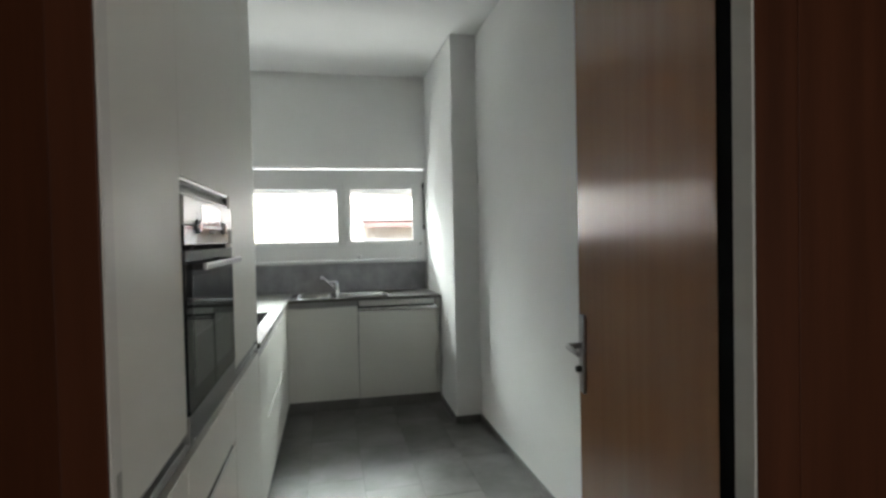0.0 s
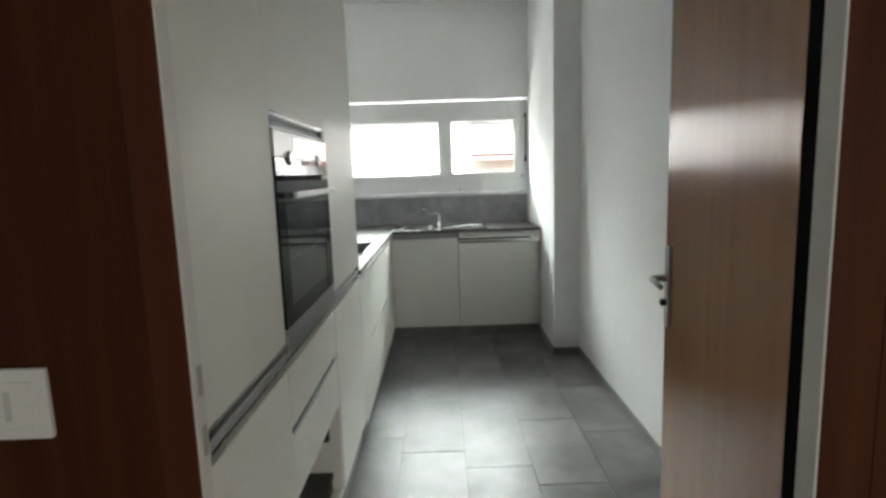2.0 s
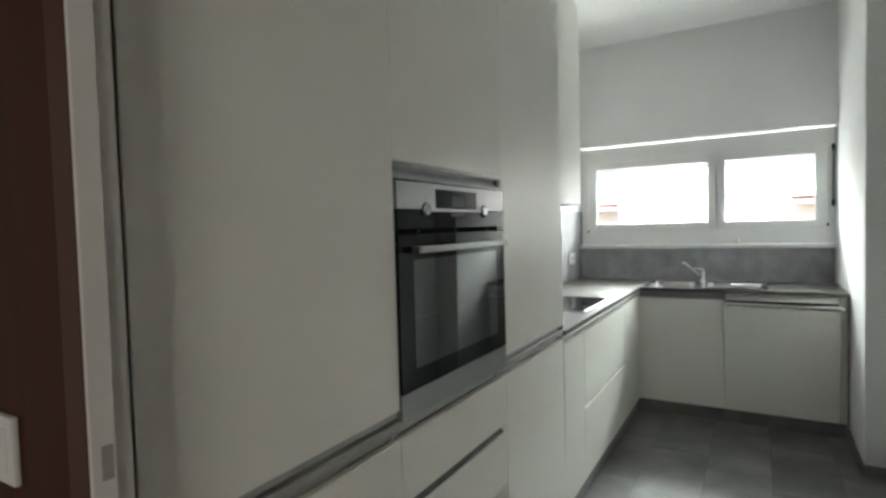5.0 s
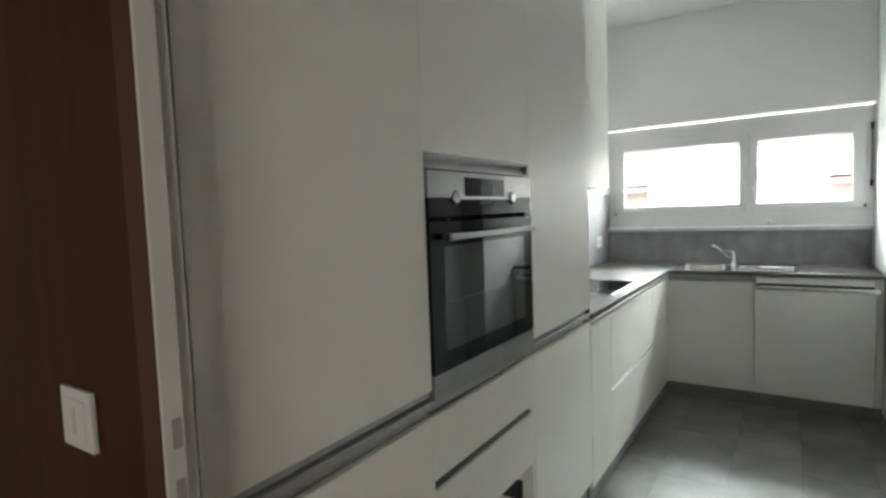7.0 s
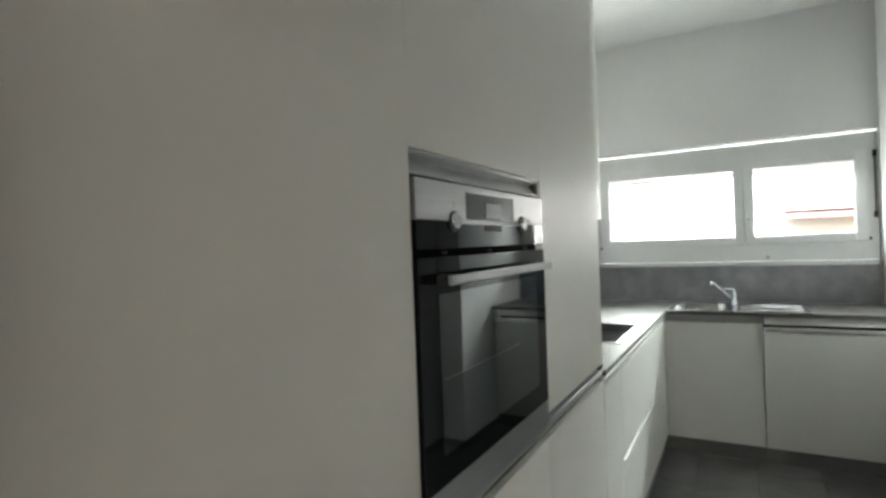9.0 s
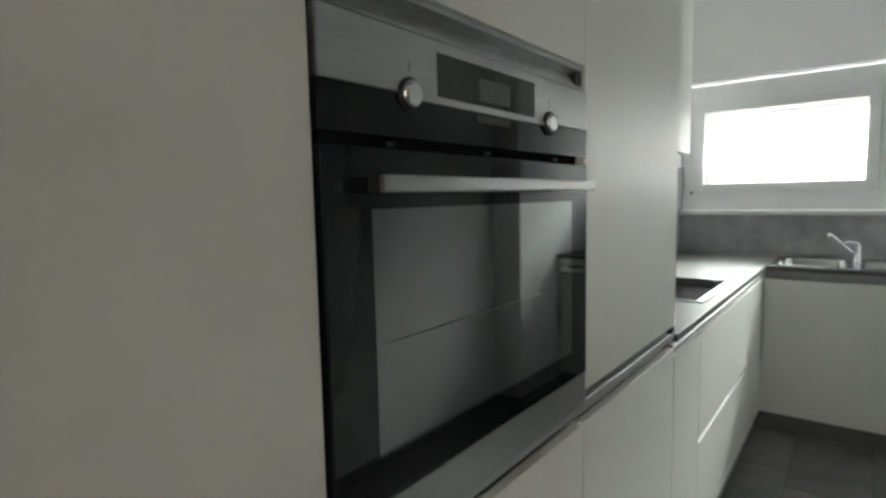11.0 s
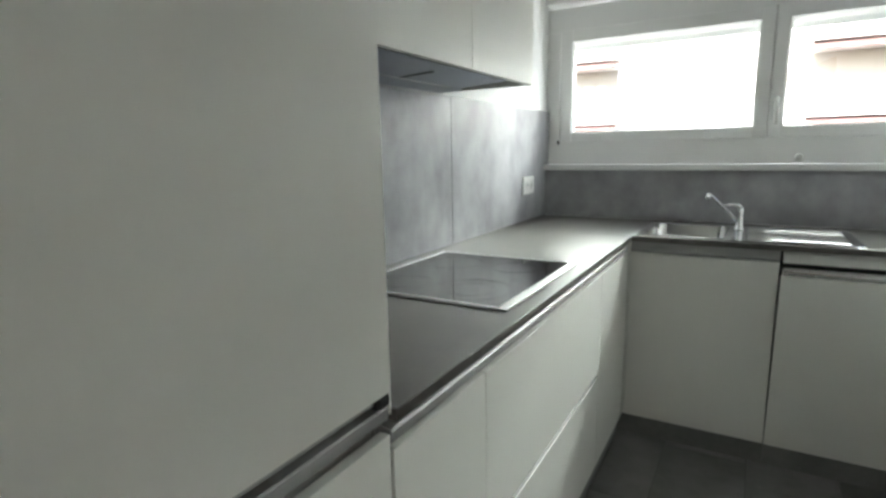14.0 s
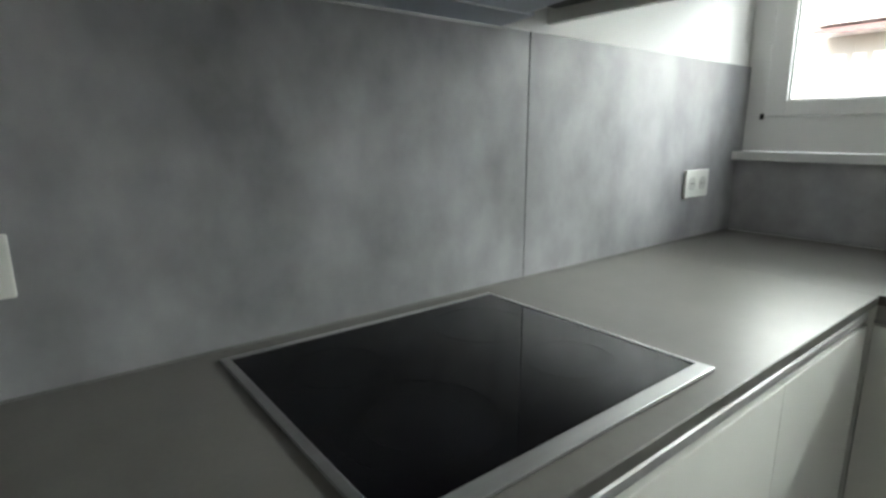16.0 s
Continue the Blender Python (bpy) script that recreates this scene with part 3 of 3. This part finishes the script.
def base_channel_x(y0, y1, parent):
    part("grip_rail", prism([(-0.034, 0.899), (-0.022, 0.899), (-0.022, 0.892), (-0.006, 0.887), (-0.002, 0.883), (-0.002, 0.868), (-0.006, 0.864), (-0.034, 0.864)], "y", y0, y1),
         LIPRAIL, parent, "recessed aluminium grip rail")


def base_cabinet(y0, y1, fronts, label):
    t = thing("base_cabinet", (-0.3, (y0 + y1) / 2, 0), label, "cabinet", "base kitchen cabinets")
    part("carcass", box(XW + 0.002, y0 + 0.0005, 0.095, -0.036, y1 - 0.0005, 0.899), CARCASS, t)
    for name, z0, z1 in fronts:
        front_x(name, y0, y1, z0, z1, t)
    if len(fronts) > 1:
        z = fronts[0][2]
        part("finger_groove", prism([(-0.030, z - 0.001), (-0.004, z - 0.001), (-0.002, z + 0.002), (-0.005, z + 0.0035), (-0.018, z + 0.0035), (-0.018, z + 0.014), (-0.030, z + 0.014)], "y",
                                    y0 + 0.004, y1 - 0.004), SHADERAIL, t, "satin metal finger groove")
    base_channel_x(y0, y1, t)
    part("plinth", box(XW + 0.002, y0, 0.004, -0.020, y1, 0.094), SKIRT, t, "grey plinth board")
    return t


base_cabinet(YB + 0.006, 1.636, (("door", 0.095, DT),), "narrow white base cabinet under the worktop")
base_cabinet(1.636, 2.607, (("drawer_front", 0.095, 0.466), ("drawer_front", 0.481, DT)), "wide white drawer unit under the cooktop")
base_cabinet(2.607, YK - 0.022, (("door", 0.095, DT),), "white corner base cabinet")


# ---- sink counter ----
def front_y(name, x0, x1, z0, z1, parent, label="", bm_mat=None):
    return part(name, box(x0 + GAP, YK, z0 + GAP, x1 - GAP, YK + FT, z1 - GAP, 0.0012, 2), bm_mat or LAMINATE, parent, label)


sc = thing("sink_cabinet", (0.28, YK + 0.3, 0), "white sink base cabinet with flat door", "cabinet", "base kitchen cabinets")
front_y("door", 0.004, 0.558, 0.096, 0.854, sc)
part("side_panel", box(0.004, YK + 0.036, 0.105, 0.020, YF - 0.002, 0.899), CARCASS, sc)
part("side_panel", box(0.540, YK + 0.036, 0.105, 0.557, YF - 0.002, 0.899), CARCASS, sc)
part("grip_rail", prism([(YK + 0.034, 0.899), (YK + 0.016, 0.899), (YK + 0.012, 0.864), (YK + 0.003, 0.861), (YK + 0.003, 0.857), (YK + 0.034, 0.857)], "x", 0.0045, 0.557),
     SHADERAIL, sc, "recessed aluminium grip rail")
part("corner_post", box(-0.018, YK + 0.001, 0.096, 0.0035, YK + 0.020, 0.899, 0.001), LAMINATE, sc)
part("plinth", box(-0.019, YK + 0.012, 0.004, 0.560, YK + 0.030, 0.094), SKIRT, sc, "grey plinth board")
dw = thing("dishwasher", (0.85, YK + 0.3, 0), "built-in dishwasher with white front standing slightly ajar", "dishwasher")
# body coloured black to give the gap over the door its shade
part("body", box(0.568, YK + 0.040, 0.110, 1.202, YF - 0.03, 0.881), BLACK, dw)
# slope added so the face takes more light from the ceiling
part("fascia", prism([(YK - 0.006, 0.856), (YK + 0.019, 0.8975), (YK + 0.0395, 0.8975), (YK + 0.0395, 0.856)], "x", 0.568, 1.202), PLASTIC, dw, "white fascia sloped up to catch more light")
bm = box(0.5605, -0.020, 0.0, 1.205, 0.0, 0.721, 0.0012)
dd = part("door", bm, LAMINATE, None, "white front panel tilted open a little")
dd.parent = dw
bm = box(0.563, -0.026, 0.7215, 1.222, 0.006, 0.750, 0.011, 4)
part("edge_bar", bm, BRIGHTBAR, dd, "bright metal top edge bar")
tilt = Matrix.Translation((0, YK + 0.020, 0.097)) @ Matrix.Rotation(radians(4.2), 4, "X")
dd.matrix_basis = Matrix.Translation(dw.location).inverted() @ tilt
part("plinth", box(0.561, YK + 0.012, 0.004, 1.208, YK + 0.030, 0.094), SKIRT, dw, "grey plinth board")
fs = thing("corner_filler", (1.23, YK, 0), "narrow white filler panel beside the dishwasher", "filler")
part("strip", box(1.2095, YK, 0.096, XS - 0.012, YK + 0.02, 0.899, 0.0012), LAMINATE, fs)
part("plinth", box(1.209, YK + 0.012, 0.004, XS - 0.012, YK + 0.030, 0.094), SKIRT, fs, "grey plinth board")

# ---- worktop, L-shaped, with openings for sink and cooktop ----
WT0 = 0.903
BX0, BX1, BY0, BY1 = 0.046, 0.366, 3.128, 3.522   # bowl
wt = thing("worktop", (-0.27, 2.2, WT0), "dark grey-brown stone-look L-shaped worktop", "worktop")
bm = bmesh.new()
add_box(bm, XW + 0.014, YB + 0.0045, WT0, 0.009, YK - 0.009, ZT, 0.0015, 1)
part("slab", bm, WORKTOP, wt)
bm = bmesh.new()
add_box(bm, XW + 0.014, YK - 0.009, WT0, BX0 - 0.01, YF - 0.014, ZT, 0.0)
add_box(bm, BX1 + 0.01, YK - 0.009, WT0, XS - 0.002, YF - 0.014, ZT, 0.0)
add_box(bm, BX0 - 0.01, YK - 0.009, WT0, BX1 + 0.01, BY0 - 0.01, ZT, 0.0)
add_box(bm, BX0 - 0.01, BY1 + 0.01, WT0, BX1 + 0.01, YF - 0.014, ZT, 0.0)
part("slab", bm, WORKTOP, wt)

# ---- splashback panels ----
SPT = 1.508
SEAM = 2.575
structure("splashback", box(XW + 0.001, YB + 0.006, WT0 + 0.001, XW + 0.013, SEAM - 0.0016, SPT, 0.0008), SPLASH, "grey mottled concrete-look splashback panel", "splashback")
structure("splashback", box(XW + 0.001, SEAM + 0.0016, WT0 + 0.001, XW + 0.013, YF + 0.041, SPT, 0.0008), SPLASH, "grey mottled concrete-look splashback panel", "splashback")
structure("splashback", box(XW + 0.014, YF - 0.013, ZT + 0.001, XS - 0.014, YF - 0.001, 1.182, 0.001), SPLASH, "low grey splashback under the window sill", "splashback")
structure("trim", box(XW + 0.013, YB + 0.006, ZT + 0.0005, XW + 0.0165, YF - 0.013, ZT + 0.004), SKIRT, "thin grey sealing joint along the worktop", "trim")

# ---- cooktop ----
HX, HXB, HYA, HYB = -0.036, -0.544, 1.826, 2.412
hob = thing("cooktop", (-0.29, 2.09, ZT), "black glass ceramic cooktop in a steel frame", "cooktop")
part("glass", box(HXB + 0.012, HYA + 0.014, ZT + 0.001, HX - 0.027, HYB - 0.008, ZT + 0.0045), HOBGLASS, hob, "black ceramic glass")
part("frame_bar", box(HX - 0.027, HYA, ZT + 0.0005, HX, HYB, ZT + 0.006, 0.0015), STEEL, hob)
part("frame_bar", box(HXB, HYA, ZT + 0.0005, HXB + 0.012, HYB, ZT + 0.006, 0.0015), STEEL, hob)
part("frame_bar", box(HXB + 0.012, HYA, ZT + 0.0005, HX - 0.027, HYA + 0.014, ZT + 0.006, 0.0015), STEEL, hob)
part("frame_bar", box(HXB + 0.012, HYB - 0.008, ZT + 0.0005, HX - 0.027, HYB, ZT + 0.006, 0.0015), STEEL, hob)
for cx, cy, r in ((-0.200, 1.967, 0.108), (-0.200, 1.967, 0.066), (-0.405, 1.962, 0.072), (-0.198, 2.268, 0.072), (-0.405, 2.262, 0.09)):
    part("cooking_ring", ring(cx, cy, ZT + 0.0043, ZT + 0.0048, r, r + 0.0014), HOBPRINT, hob, "faint printed ring")
part("mark", box(-0.138, 2.108, ZT + 0.0043, -0.131, 2.13, ZT + 0.0048), HOBPRINT, hob)

# ---- sink ----
sink = thing("sink", (0.4, 3.32, ZT), "inset stainless steel sink with ridged drainer", "sink")
SX0, SX1, SY0, SY1 = 0.018, 0.818, 3.098, 3.552
bm = bmesh.new()
add_box(bm, SX0, SY0, ZT + 0.0005, BX0, SY1, ZT + 0.005, 0.0015)
add_box(bm, BX1, SY0, ZT + 0.0005, 0.440, SY1, ZT + 0.005, 0.0)
add_box(bm, BX0, SY0, ZT + 0.0005, BX1, BY0, ZT + 0.005, 0.0)
add_box(bm, BX0, BY1, ZT + 0.0005, BX1, SY1, ZT + 0.005, 0.0)
part("rim", bm, SINKSTEEL, sink)


def basin(x0, x1, y0, y1, z0, z1, rad):
    """An open bowl with rounded corners and floor."""
    bm = bmesh.new()
    loops = []
    for z, off in ((z1, 0.0), (z1 - 0.004, 0.003), (z0 + 0.03, 0.010), (z0 + 0.010, 0.018), (z0, 0.035)):
        lp = []
        for cx, cy, a0 in ((x1 - rad, y1 - rad, 0), (x0 + rad, y1 - rad, 90), (x0 + rad, y0 + rad, 180), (x1 - rad, y0 + rad, 270)):
            for i in range(7):
                a = radians(a0 + 15 * i)
                lp.append(bm.verts.new((cx + (rad - off) * math.cos(a), cy + (rad - off) * math.sin(a), z)))
        loops.append(lp)
    n = len(loops[0])
    for a, b in zip(loops, loops[1:]):
        for k in range(n):
            bm.faces.new((a[k], a[(k + 1) % n], b[(k + 1) % n], b[k])).smooth = True
    bm.faces.new(loops[-1])
    # corner fillets between the round opening and the square cut
    corners = [bm.verts.new(c) for c in ((x1, y1, z1), (x0, y1, z1), (x0, y0, z1), (x1, y0, z1))]
    for q in range(4):
        for i in range(6):
            bm.faces.new((corners[q], loops[0][q * 7 + i + 1], loops[0][q * 7 + i]))
    bmesh.ops.recalc_face_normals(bm, faces=bm.faces)
    return bm


bowl = part("bowl", basin(BX0, BX1, BY0, BY1, 0.755, ZT + 0.0045, 0.06), SINKSTEEL, sink, "deep rounded steel bowl")
sol = bowl.modifiers.new("thick", "SOLIDIFY")
sol.thickness, sol.offset = 0.001, 1.0
part("drain", ring(0.205, 3.33, 0.7555, 0.759, 0.012, 0.042, 28), CHROME, sink)
part("plug", tube([(0.205, 3.33, 0.756), (0.205, 3.33, 0.764)], 0.026, 20), BLACK, sink)
outline = [(3.100, ZT + 0.0005), (3.100, ZT + 0.005), (3.135, ZT + 0.005)]
yy = 3.135
while yy < 3.49:
    outline += [(yy + 0.006, ZT + 0.0012), (yy + 0.027, ZT + 0.0012), (yy + 0.034, ZT + 0.0055), (yy + 0.038, ZT + 0.0066), (yy + 0.042, ZT + 0.0060)]
    yy += 0.046
outline += [(3.540, ZT + 0.005), (3.552, ZT + 0.005), (3.552, ZT + 0.0005)]
part("drainer", prism(outline, "x", 0.441, 0.782), DRAINSTEEL, sink, "ridged steel drainer")
part("drainer_edge", box(0.782, SY0, ZT + 0.0005, SX1, SY1, ZT + 0.0055, 0.0015), DRAINSTEEL, sink)
fx, fy = 0.405, 3.425
tap = thing("faucet", (fx, fy, ZT + 0.005), "chrome single-lever mixer faucet on the sink", "faucet")
part("body", tube([(fx, fy, ZT + 0.005), (fx, fy, ZT + 0.010), (fx, fy, ZT + 0.012), (fx, fy, 0.993), (fx, fy, 1.020), (fx, fy, 1.030)],
                  [0.023, 0.023, 0.0160, 0.0140, 0.0150, 0.011]), CHROME, tap)
part("spout", tube([(fx, fy, 0.962), (fx - 0.048, fy + 0.004, 1.008), (fx - 0.100, fy + 0.008, 1.058), (fx - 0.122, fy + 0.010, 1.079), (fx - 0.137, fy + 0.010, 1.083)],
                   [0.0082, 0.0072, 0.0070, 0.0076, 0.0080]), CHROME, tap)
part("aerator", tube([(fx - 0.129, fy + 0.010, 1.089), (fx - 0.139, fy + 0.010, 1.060)], [0.0125, 0.0110]), CHROME, tap)
part("lever", tube([(fx, fy, 1.026), (fx - 0.012, fy - 0.002, 1.038), (fx - 0.040, fy - 0.006, 1.042), (fx - 0.072, fy - 0.010, 1.036)], [0.015, 0.010, 0.006, 0.005]), CHROME, tap)

# ---- wall cabinets and hood ----
UX, UZ = -0.291, 1.532
for k, (a, b) in enumerate(((YB + 0.006, 1.662), (1.662, 2.163), (2.163, 2.658))):
    u = thing("wall_cabinet", (-0.43, (a + b) / 2, UZ), ("white flat-fronted wall cabinet above the cooktop", "white flat-fronted wall cabinet above the cooktop",
                                                        "white wall cabinet at the end near the window")[k], "cabinet", "wall cabinets")
    part("carcass", box(XW + 0.002, a + 0.0005, UZ + 0.045, UX - 0.021, b - 0.0005, ZC - 0.004), CARCASS, u)
    part("door", box(UX - FT, a + GAP, UZ, UX, b - GAP, ZC - 0.03, 0.0012), LAMINATE, u)
    if k == 0:
        part("bottom_panel", box(XW + 0.014, a + 0.001, UZ - 0.002, UX - 0.0205, b + 0.004, UZ + 0.016, 0.001), LAMINATE, u)
    if k == 2:
        part("side_panel", box(XW + 0.002, b - 0.016, UZ + 0.001, UX - 0.0195, b, ZC - 0.004, 0.001), LAMINATE, u)
hood = thing("cooker_hood", (-0.43, 1.9, UZ), "flat built-in metal cooker hood under the cabinets", "cooker hood")
HY0_, HY1_ = 1.660, 2.455
part("back_strip", prism([(XW + 0.0145, 1.5085), (-0.494, 1.5155), (-0.494, 1.548), (XW + 0.0145, 1.548)], "y", HY0_, 2.480), HOODMETAL, hood, "blue-grey rear metal strip")
part("filter_panel", prism([(-0.491, 1.5165), (UX - 0.024, 1.5290), (UX - 0.024, 1.553), (-0.491, 1.553)], "y", HY0_, HY1_), HOODMETAL, hood, "blue-grey metal hood panel")
part("wall_lip", box(XW + 0.0135, YB + 0.01, 1.5035, XW + 0.020, 2.510, 1.5080, 0.001), ALU, hood, "pale edge along the wall")
part("slot", prism([(-0.484, 1.5158), (-0.374, 1.5228), (-0.374, 1.5248), (-0.484, 1.5178)], "y", 2.070, 2.088), BLACK, hood, "dark slot")
part("front_lip", box(UX - 0.0225, HY0_, UZ - 0.001, UX - 0.0195, HY1_, UZ + 0.03), BLACK, hood)
# pale strip put in for the light line reflected on the hood
part("reflected_line", box(-0.4945, HY0_, 1.5140, -0.4905, HY1_ - 0.06, 1.5162, 0.0005), ALU, hood, "thin pale strip standing in for a reflected line")
# black sheets imitate the shade up inside the hood's end recess
part("recess", box(-0.575, HY1_ + 0.002, UZ + 0.030, UX - 0.024, 2.640, UZ + 0.043), BLACK, hood, "black sheet in place of the shade in the open recess")
part("recess_side_shade", box(-0.575, HY1_ + 0.0005, 1.5295, UX - 0.024, HY1_ + 0.0018, UZ + 0.043), BLACK, hood)

# ---- sockets on the splashback ----
PX = XW + 0.013
so = thing("wall_socket", (PX, 1.545, 1.113), "white triple wall socket on grey splashback", "socket")
part("plate", box(PX, 1.500, 1.071, PX + 0.010, 1.590, 1.157, 0.003), PLASTIC, so)
part("insert", box(PX + 0.009, 1.515, 1.085, PX + 0.0115, 1.575, 1.143, 0.001), PLASTIC, so)
for ang in (90, 210, 330):
    cy, cz = 1.545 + 0.017 * math.cos(radians(ang)), 1.113 + 0.017 * math.sin(radians(ang))
    rec = part("outlet", tube([(PX + 0.0108, cy, cz), (PX + 0.0122, cy, cz)], 0.0125, 20), GREYPLASTIC, so, "pale grey round outlet")
    for q in (-1, 0, 1):
        hy = cy + q * 0.0062 * math.sin(radians(ang)) + (0.003 if q == 0 else 0) * math.cos(radians(ang))
        hz = cz - q * 0.0062 * math.cos(radians(ang)) + (0.003 if q == 0 else 0) * math.sin(radians(ang))
        part("pin_hole", tube([(PX + 0.0118, hy, hz), (PX + 0.0126, hy, hz)], 0.0020, 10), BLACK, rec)
s2 = thing("wall_socket", (PX, 3.40, 1.113), "white double wall socket near the window", "socket")
part("plate", box(PX, 3.325, 1.067, PX + 0.009, 3.475, 1.159, 0.003), PLASTIC, s2)
for cy in (3.366, 3.434):
    o = part("outlet", tube([(PX + 0.0085, cy, 1.113), (PX + 0.0105, cy, 1.113)], 0.022, 20), GREYPLASTIC, s2)
    for q in (-1, 1):
        part("pin_hole", tube([(PX + 0.0102, cy + q * 0.007, 1.113), (PX + 0.011, cy + q * 0.007, 1.113)], 0.003, 10), BLACK, o)

# ---- outside ----
tagged(new("ground", mesh_of("ground", box(-600, YF + 0.6, -6.2, 600, 1200, -6.0), ASPHALT)), "pale asphalt yard and street outside", "ground", kind="structure")
BY = 27.0
ab = thing("apartment_building", (0, BY, -6), "cream rendered apartment block with red awnings", "building")
bm = bmesh.new()
add_box(bm, -22, BY, -6, 20, BY + 11, 17.0)
part("wall", bm, FACADE, ab)
part("bay", box(-4.95, BY - 0.03, -6, -2.9, BY - 0.001, 16.9), FACADE_BAY, ab, "pale yellow rendered bay")
part("roof", box(-22.6, BY - 0.7, 17.0, 20.6, BY + 11.7, 17.4), AWNING, ab, "red-brown roof edge")
for fl in range(-2, 6):
    zf = -0.25 + 2.76 * fl
    for bx0, bx1 in ((-7.9, -5.1), (2.0, 6.2), (-17.5, -14.5), (12.0, 15.0)):
        bal = part("balcony", box(bx0, BY - 1.3, zf - 0.18, bx1, BY, zf + 0.9, 0.02), FACADE, ab, "cream balcony parapet")
        part("awning", prism([(BY - 0.1, zf + 2.66), (BY - 1.45, zf + 2.42), (BY - 1.45, zf + 2.22), (BY - 1.42, zf + 2.22), (BY - 1.42, zf + 2.38), (BY - 0.1, zf + 2.60)], "x", bx0 + 0.05, bx1 - 0.05),
             AWNING, bal, "red fabric awning")
        # flat panel coloured as the loggia's shaded inside
        w = part("window", box(bx0 + 0.08, BY - 0.04, zf + 0.92, bx1 - 0.18, BY - 0.001, zf + 2.30, 0.01), FACADE_SHADE, ab)
        n = 3 if bx0 != 2.0 or fl == 0 else 0
        for i in range(n):
            a = bx0 + 0.45 + i * (bx1 - bx0 - 0.95) / n
            part("pane", box(a, BY - 0.05, zf + 0.95, a + (bx1 - bx0 - 0.95) / n - 0.22, BY - 0.035, zf + 1.62), FARGLASS, w)
    w = part("window", box(-4.72, BY - 0.07, zf + 1.42, -3.30, BY - 0.0305, zf + 2.08, 0.01), UPVC, ab)
    part("sill", box(-4.85, BY - 0.14, zf + 1.36, -3.18, BY - 0.0305, zf + 1.41, 0.005), UPVC, w)
    for q in range(3):
        part("pane", box(-4.64 + 0.45 * q, BY - 0.08, zf + 1.48, -4.30 + 0.45 * q, BY - 0.065, zf + 2.02), FARGLASS, w)
    for wx in (-12.5, -10.5, 8.3, 10.3):
        w = part("window", box(wx - 0.65, BY - 0.05, zf + 0.85, wx + 0.65, BY - 0.001, zf + 2.2, 0.01), UPVC, ab)
        for q in (-1, 1):
            part("pane", box(wx + q * 0.31 - 0.26, BY - 0.06, zf + 0.93, wx + q * 0.31 + 0.26, BY - 0.045, zf + 2.12), FARGLASS, w)

# ---- floor, tile by tile ----
bm = bmesh.new()
add_box(bm, HX0, HY0, -0.1, HX1, YE + 0.13, 0.0)
add_box(bm, XW, YE + 0.13, -0.1, XR, YF, 0.0)
floor = structure("floor", bm, GROUT, "grey stone-look floor tiles laid lengthwise", "floor")
TW, TL = 0.317, 0.632
tile_mesh = mesh_of("tile", box(0.0013, 0.0013, 0.0, TW - 0.0013, TL - 0.0013, 0.004, 0.0006, 1), TILE)
col = -5
while True:
    x = 0.188 + (col - 1) * TW
    if x > HX1 - 0.02:
        break
    off = (1.178 - 0.158 * (col - 1)) % TL
    y = off - 6 * TL
    while y < YF - 0.01:
        x0, x1, y0, y1 = max(x, HX0), min(x + TW, HX1), max(y, HY0), min(y + TL, YF)
        if y0 > YE + 0.13:
            x0, x1 = max(x0, XW), min(x1, XR)
        if x1 - x0 > 0.01 and y1 - y0 > 0.01:
            whole = x1 - x0 > TW - 1e-4 and y1 - y0 > TL - 1e-4
            tl = new("tile", tile_mesh if whole else mesh_of("tile", box(x0 + 0.0013, y0 + 0.0013, 0, x1 - 0.0013, y1 - 0.0013, 0.004, 0.0006, 1), TILE))
            if whole:
                tl.location = (x, y, 0)
            tl.parent = floor
        y += TL
    col += 1
